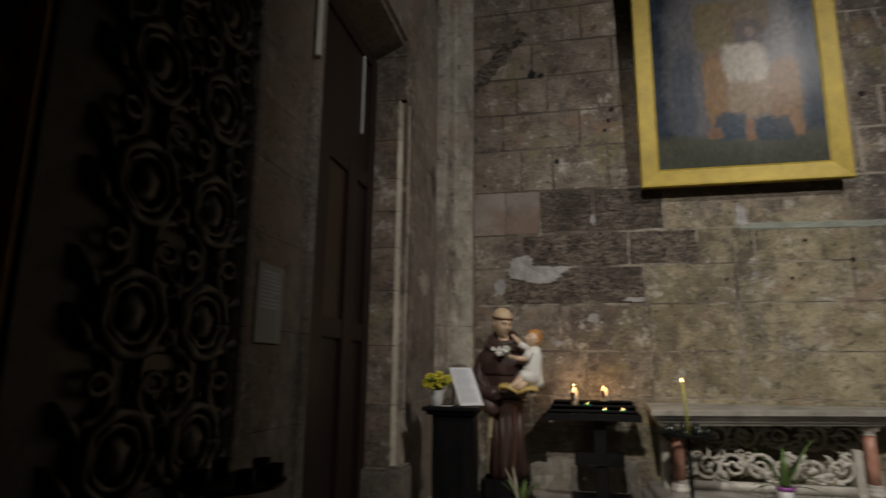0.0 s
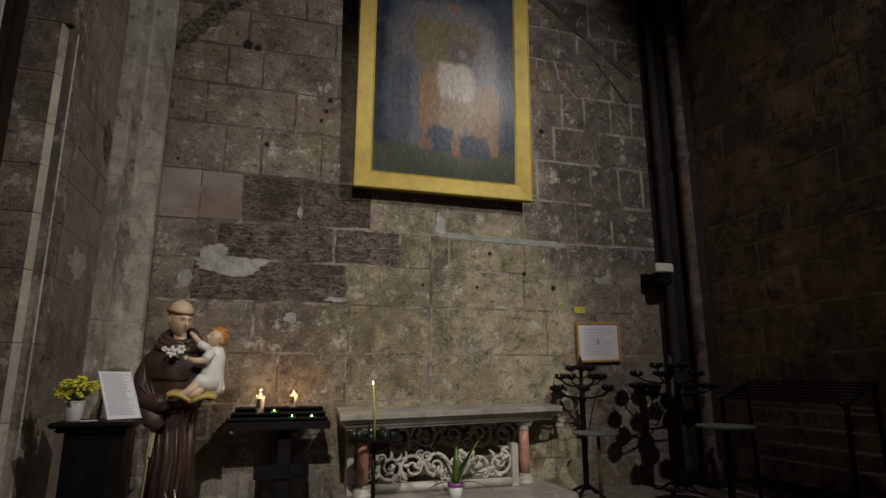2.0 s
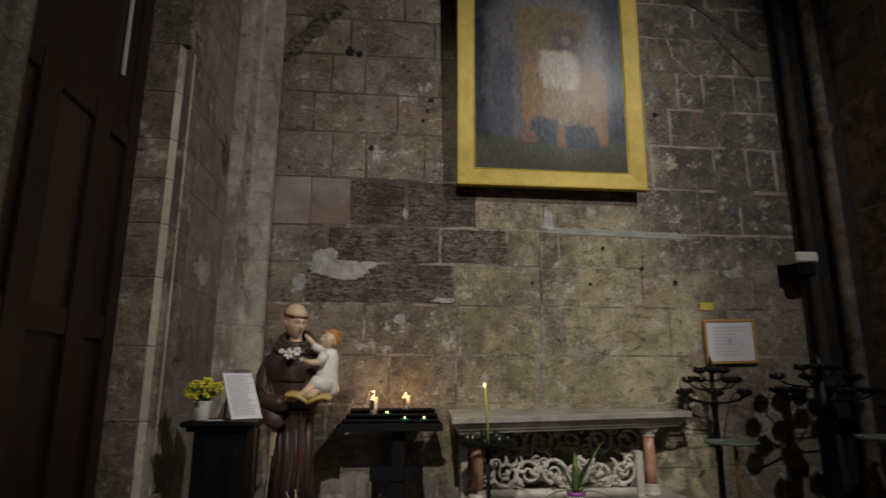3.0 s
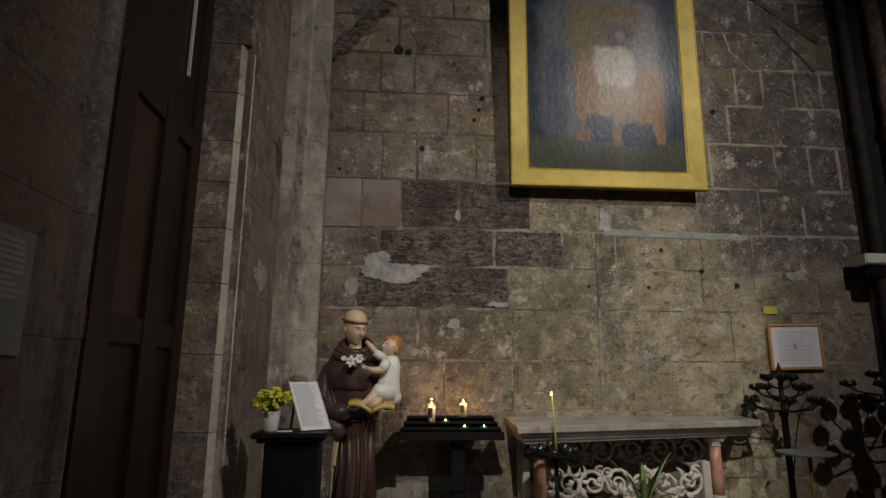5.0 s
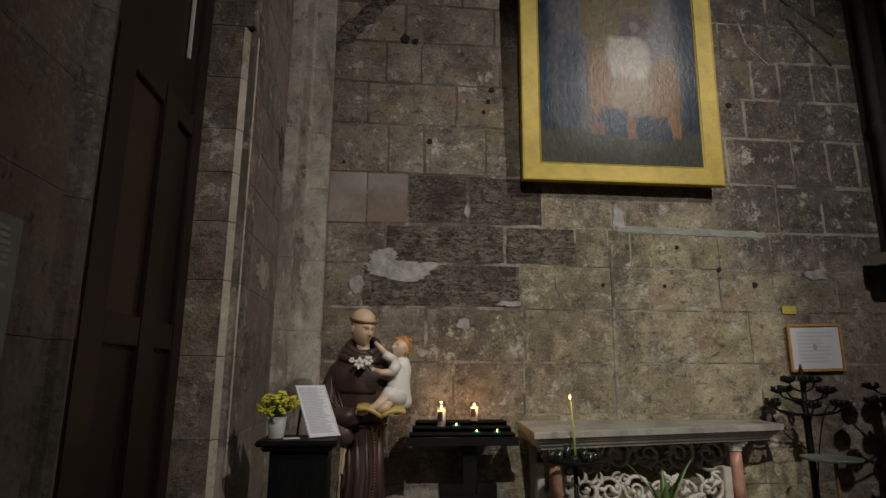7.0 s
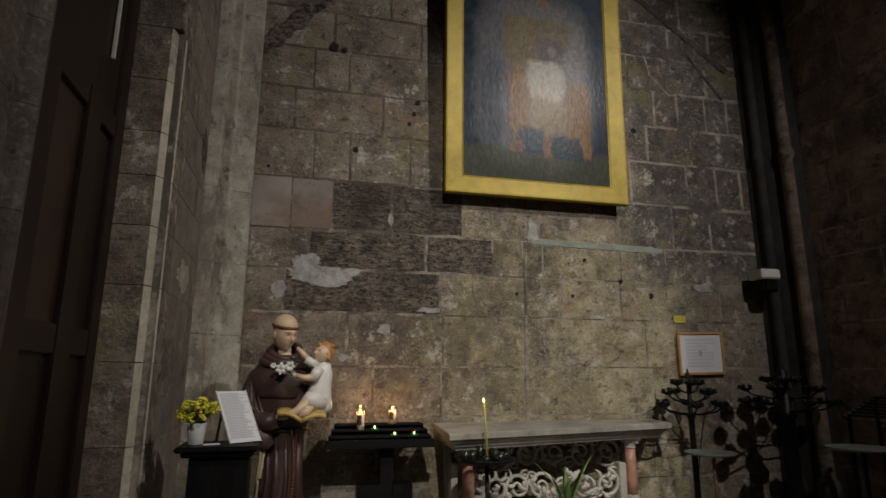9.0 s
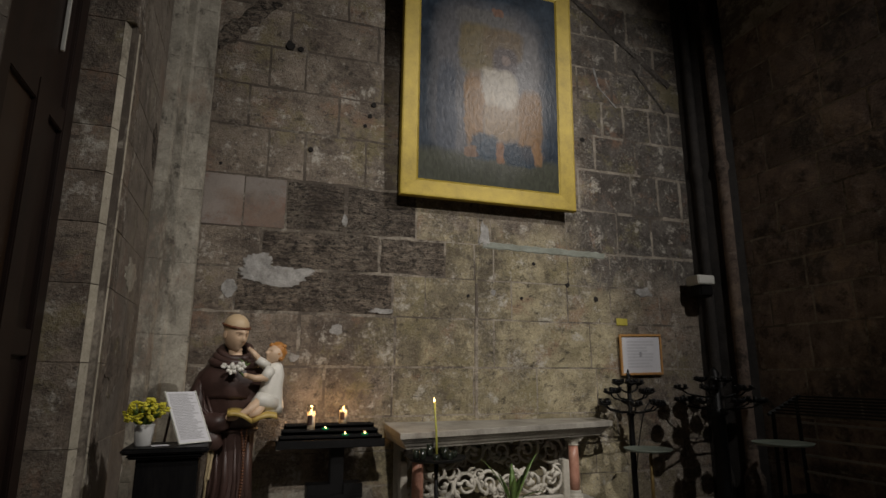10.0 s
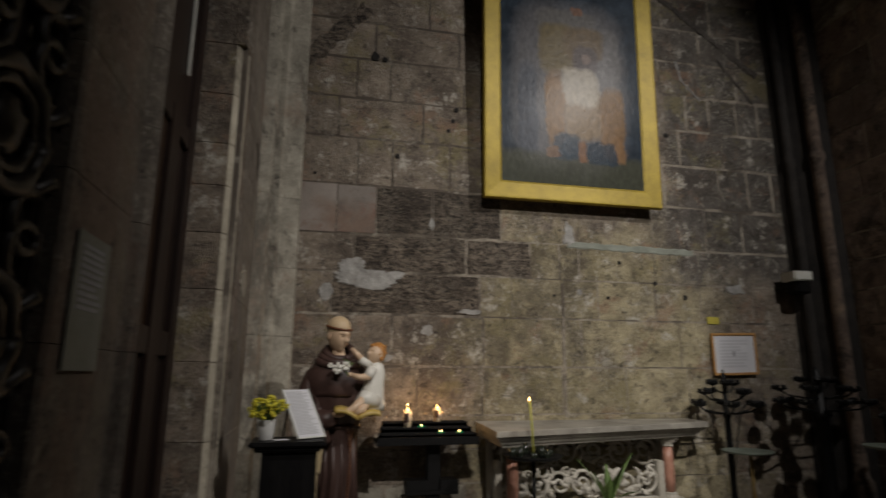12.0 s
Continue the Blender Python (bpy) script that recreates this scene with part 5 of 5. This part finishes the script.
# lilies
tube(bm, ((CX - 0.21, CY - 0.11, 1.37), (CX - 0.26, CY - 0.12, 1.42), (CX - 0.36, CY - 0.11, 1.45)), 0.007, 6, GREEN)
for fx, fz, fr in ((-0.235, 1.440, 0.042), (-0.305, 1.420, 0.044), (-0.360, 1.447, 0.024)):
    for k in range(6):
        a = k * math.pi / 3 + fx * 9
        tube(bm, ((CX + fx, CY - 0.125, fz), (CX + fx + 0.6 * fr * math.cos(a), CY - 0.145, fz + 0.6 * fr * math.sin(a)), (CX + fx + fr * math.cos(a), CY - 0.135, fz + fr * math.sin(a))), (0.005, 0.014, 0.003), 6, WHITE, 0.5)
for k in range(4):
    tube(bm, ((CX - 0.25, CY - 0.11, 1.41), (CX - 0.20 - 0.01 * k, CY - 0.12, 1.45 + 0.012 * k), (CX - 0.17 - 0.03 * k, CY - 0.115, 1.47 + 0.01 * k)), (0.003, 0.009, 0.002), 5, GREEN)
# cord and beads
for dx, low in ((0.0, 0.30), (0.028, 0.62)):
    pts = [(X - 0.135 + dx - 0.03 * t, Y - 0.135 - 0.03 * t, 0.95 - (0.95 - low) * t) for t in [j / 16 for j in range(17)]]
    tube(bm, pts, [0.0105 + (0.004 if j % 4 == 0 else 0) for j in range(17)], 7, ROPE)
for k in range(30):
    t = k / 29
    ball(bm, (X + 0.075 + 0.03 * math.sin(3 * t), Y - 0.165 - 0.02 * t, 0.97 - 0.62 * t), (0.0085, 0.0085, 0.0085), DARKHAIR, 0, 7, 5)
    ball(bm, (X + 0.115 - 0.03 * t, Y - 0.155 - 0.025 * t, 0.97 - 0.62 * t), (0.0085, 0.0085, 0.0085), DARKHAIR, 0, 7, 5)
# hollows and folds of the cloth
bm.normal_update()
cloth = {v for f in bm.faces if f.material_index in (ROBE, WHITE) for v in f.verts}
for v in cloth:
    c = v.co
    v.co = c + v.normal * (0.012 * noise.noise((c.x * 13, c.y * 13, c.z * 5)) + 0.005 * noise.noise((c.x * 34, c.y * 34, c.z * 14)))
statue = part("statue", bm, [HABIT, SKIN, TONSURE, HAIR, GINGER, GOWN, CORD, PAGES, LEAF], None, "", True)
tagged(statue, "painted plaster statue in brown habit holding a figure in white", "statue")


# ---- plants ----
def strap_leaf(root, out, lift, reach, width, bend):
    bm = bmesh.new()
    c, s = math.cos(out), math.sin(out)
    rows = []
    for j in range(8):
        t = j / 7
        r, h = reach * (t + 0.15 * t * t), lift * (t - bend * t * t)
        w = width * math.sin(math.pi * min(0.97, 0.12 + 0.88 * t)) ** 0.8
        p = Vector(root) + Vector((r * c, r * s, h))
        rows.append([bm.verts.new(p + Vector((-s * w * k, c * w * k, -0.25 * w * (1 - abs(k)) + dz))) for k, dz in ((-1, 0), (0, 0), (1, 0), (0, -0.003))])
    for r, q in zip(rows, rows[1:]):
        for k in range(4):
            bm.faces.new((r[k], r[(k + 1) % 4], q[(k + 1) % 4], q[k]))
    bm.faces.new(rows[0])
    bm.faces.new(rows[-1][::-1])
    return bm


plant = thing("altar_plant", (1.93, 5.25, 0.15), "strap-leaved plant in a white and purple pot on the altar step", "potted plant")
part("pot", lathe(bmesh.new(), ((0.05, 0), (0.053, 0.004), (0.068, 0.10), (0.062, 0.10), (0.058, 0.09)), n=28), GLAZE, plant, "white pot", True)
part("rim", lathe(bmesh.new(), ((0.069, 0.092), (0.075, 0.095), (0.076, 0.125), (0.07, 0.126), (0.062, 0.11)), n=28), PURPLE, plant, "purple rim", True)
part("soil", lathe(bmesh.new(), ((0.066, 0.09), (0.064, 0.113)), n=20), SOIL, plant)
for k, (out, lift, reach, bend) in enumerate(((3.0, 0.55, 0.24, 0.30), (0.2, 0.58, 0.24, 0.28), (0.1, 0.40, 0.16, 0.2), (3.3, 0.34, 0.12, 0.2), (1.2, 0.36, 0.08, 0.1), (4.4, 0.30, 0.09, 0.2), (5.6, 0.24, 0.22, 0.5), (3.5, 0.16, 0.30, 1.25), (5.9, 0.14, 0.28, 1.3), (2.4, 0.12, 0.24, 1.2), (0.7, 0.30, 0.17, 0.3))):
    part("leaf", strap_leaf((0.02 * math.cos(out), 0.02 * math.sin(out), 0.11), out, lift, reach, 0.030 if lift > 0.2 else 0.013, bend), LEAF, plant, smooth=True)
pale = thing("pale_plant", (-0.33, 4.82, 0), "plant with cream pointed leaves on the floor by the statue", "potted plant")
part("pot", lathe(bmesh.new(), ((0.07, 0), (0.09, 0.15), (0.085, 0.15), (0.08, 0.13)), n=24), SOIL, pale, "dark pot", True)
for k, (out, lift, reach) in enumerate(((2.9, 0.28, 0.10), (2.6, 0.30, 0.05), (3.4, 0.24, 0.07), (0.2, 0.32, 0.12), (0.05, 0.29, 0.08))):
    part("leaf", strap_leaf((0.03 * math.cos(out), -0.03, 0.13), out, lift, reach, 0.021, 0.05), LEAF_PALE, pale, "cream leaf", True)
for k in range(6):
    out = 1.05 * k + 0.4
    part("leaf", strap_leaf((0.03 * math.cos(out), 0.03 * math.sin(out), 0.13), out, 0.22, 0.13, 0.022, 0.3), LEAF, pale, smooth=True)

# ---- the doorway ----
door = tagged(thing("door_1", (0, 0, 0), "brown wooden door with amber panes in a stone doorway", "door"), kind="structure")
for y0, y1, z0, z1 in ((2.52, 2.64, 0, 4.16), (3.03, 3.25, 0, 2.98), (3.63, 3.84, 0, 2.98), (4.10, 4.26, 0, 4.16)):
    part("stile", box(bmesh.new(), (-1.655, y0, z0), (-1.60, y1, z1), 0.008), DOORWOOD, door)
for y0, y1, z0, z1 in ((2.64, 3.03, 2.84, 2.98), (3.25, 3.63, 2.84, 2.98), (3.84, 4.10, 2.84, 2.98), (2.64, 3.03, 1.48, 1.63), (3.25, 3.63, 1.48, 1.63), (3.84, 4.10, 1.48, 1.63), (2.64, 4.10, 4.04, 4.16)):
    part("rail", box(bmesh.new(), (-1.652, y0 - 0.004, z0), (-1.604, y1 + 0.004, z1), 0.006), DOORWOOD, door)
for y0, y1 in ((2.64, 3.03), (3.25, 3.63)):
    part("pane", box(bmesh.new(), (-1.64, y0 - 0.005, 1.59), (-1.628, y1 + 0.005, 2.87), 0.002), AMBER, door, "dull amber pane")
part("panel", box(bmesh.new(), (-1.66, 3.83, 1.59), (-1.635, 4.11, 2.85), 0.004), DOORWOOD, door)
part("panel", box(bmesh.new(), (-1.66, 2.63, 0.02), (-1.635, 4.11, 1.49), 0.006), DOORWOOD, door)
part("transom_panel", box(bmesh.new(), (-1.66, 2.63, 2.97), (-1.63, 4.11, 4.05), 0.006), DOORWOOD, door, "reddish brown panel over the door")
for x, y, z0, z1, r in ((-1.612, 3.92, 3.29, 4.04, 0.010), (-1.372, 2.462, 3.19, 7.9, 0.014)):
    ob = thing("conduit", (x, y, z0), "thin white cable conduit fixed upright beside the doorway", "conduit", "white conduits")
    part("pipe", box(bmesh.new(), (-r, -r, 0), (r, r, z1 - z0), 0.002), WHITEPLASTIC, ob)

# ---- the carved screen ----
screen = thing("carved_screen", (0, 0, 0), "tall black carved wooden screen with raised rings and scrolls", "screen")
part("board", box(bmesh.new(), (-1.519, 0.72, 0), (-1.47, 1.868, 4.6), 0.006), CARVED, screen, "black board")
for y in (0.72, 1.82):
    part("border", box(bmesh.new(), (-1.50, y, 0), (-1.44, y + 0.05, 4.6), 0.012), CARVED, screen)
part("gilt_strip", box(bmesh.new(), (-1.515, 0.665, 0), (-1.43, 0.705, 4.6), 0.015), GILT_OLD, screen, "dull gilded strip")
rng = random.Random(77)


def oval(k, w):
    """A raised oval moulding round the origin."""
    return tube(bmesh.new(), [(0.012 * k, 0.155 * k * math.cos(a), 0.15 * k * math.sin(a)) for a in [2 * math.pi * j / 28 for j in range(29)]], [w * (1 + 0.25 * math.sin(5 * j)) for j in range(29)], 8)


def volute(s, h):
    pts = []
    for j in range(18):
        t = j / 17
        a, q = h * (1.2 + 5.2 * t), 0.115 * (1 - 0.8 * t)
        pts.append((0.03 * t, s * 0.15 + s * q * math.cos(a), h * 0.27 + q * math.sin(a)))
    return tube(bmesh.new(), pts, [0.022 * (1 - 0.5 * j / 17) for j in range(18)], 7)


def acanthus(s, z):
    return tube(bmesh.new(), ((-0.015, s * 0.135, z), (0.02, s * 0.22, z + 0.06), (-0.005, s * 0.27, z + 0.15)), (0.012, 0.026, 0.008), 7)


carved = [part("ring", oval(1.0, 0.026), CARVED, screen, smooth=True), part("ring", oval(0.72, 0.016), CARVED, screen, smooth=True), part("boss", ball(bmesh.new(), (0, 0, 0), (0.03, 0.07, 0.075), 0, 0.3, 14, 10), CARVED, screen, smooth=True)]
carved += [part("volute", volute(s, h), CARVED, screen, smooth=True) for s in (-1, 1) for h in (-1, 1)]
carved += [part("carved_leaf", acanthus(s, z), CARVED, screen, smooth=True) for s in (-1, 1) for z in (-0.14, 0.05)]
for row in range(8):
    for y in (1.20, 1.63):
        spot_on = Vector((-1.455, y, 0.45 + row * 0.5))
        for piece in carved:
            ob = piece if row == 0 and y == 1.20 else new(piece.name.split(".")[0], piece.data)
            ob.parent, ob.location = screen, spot_on
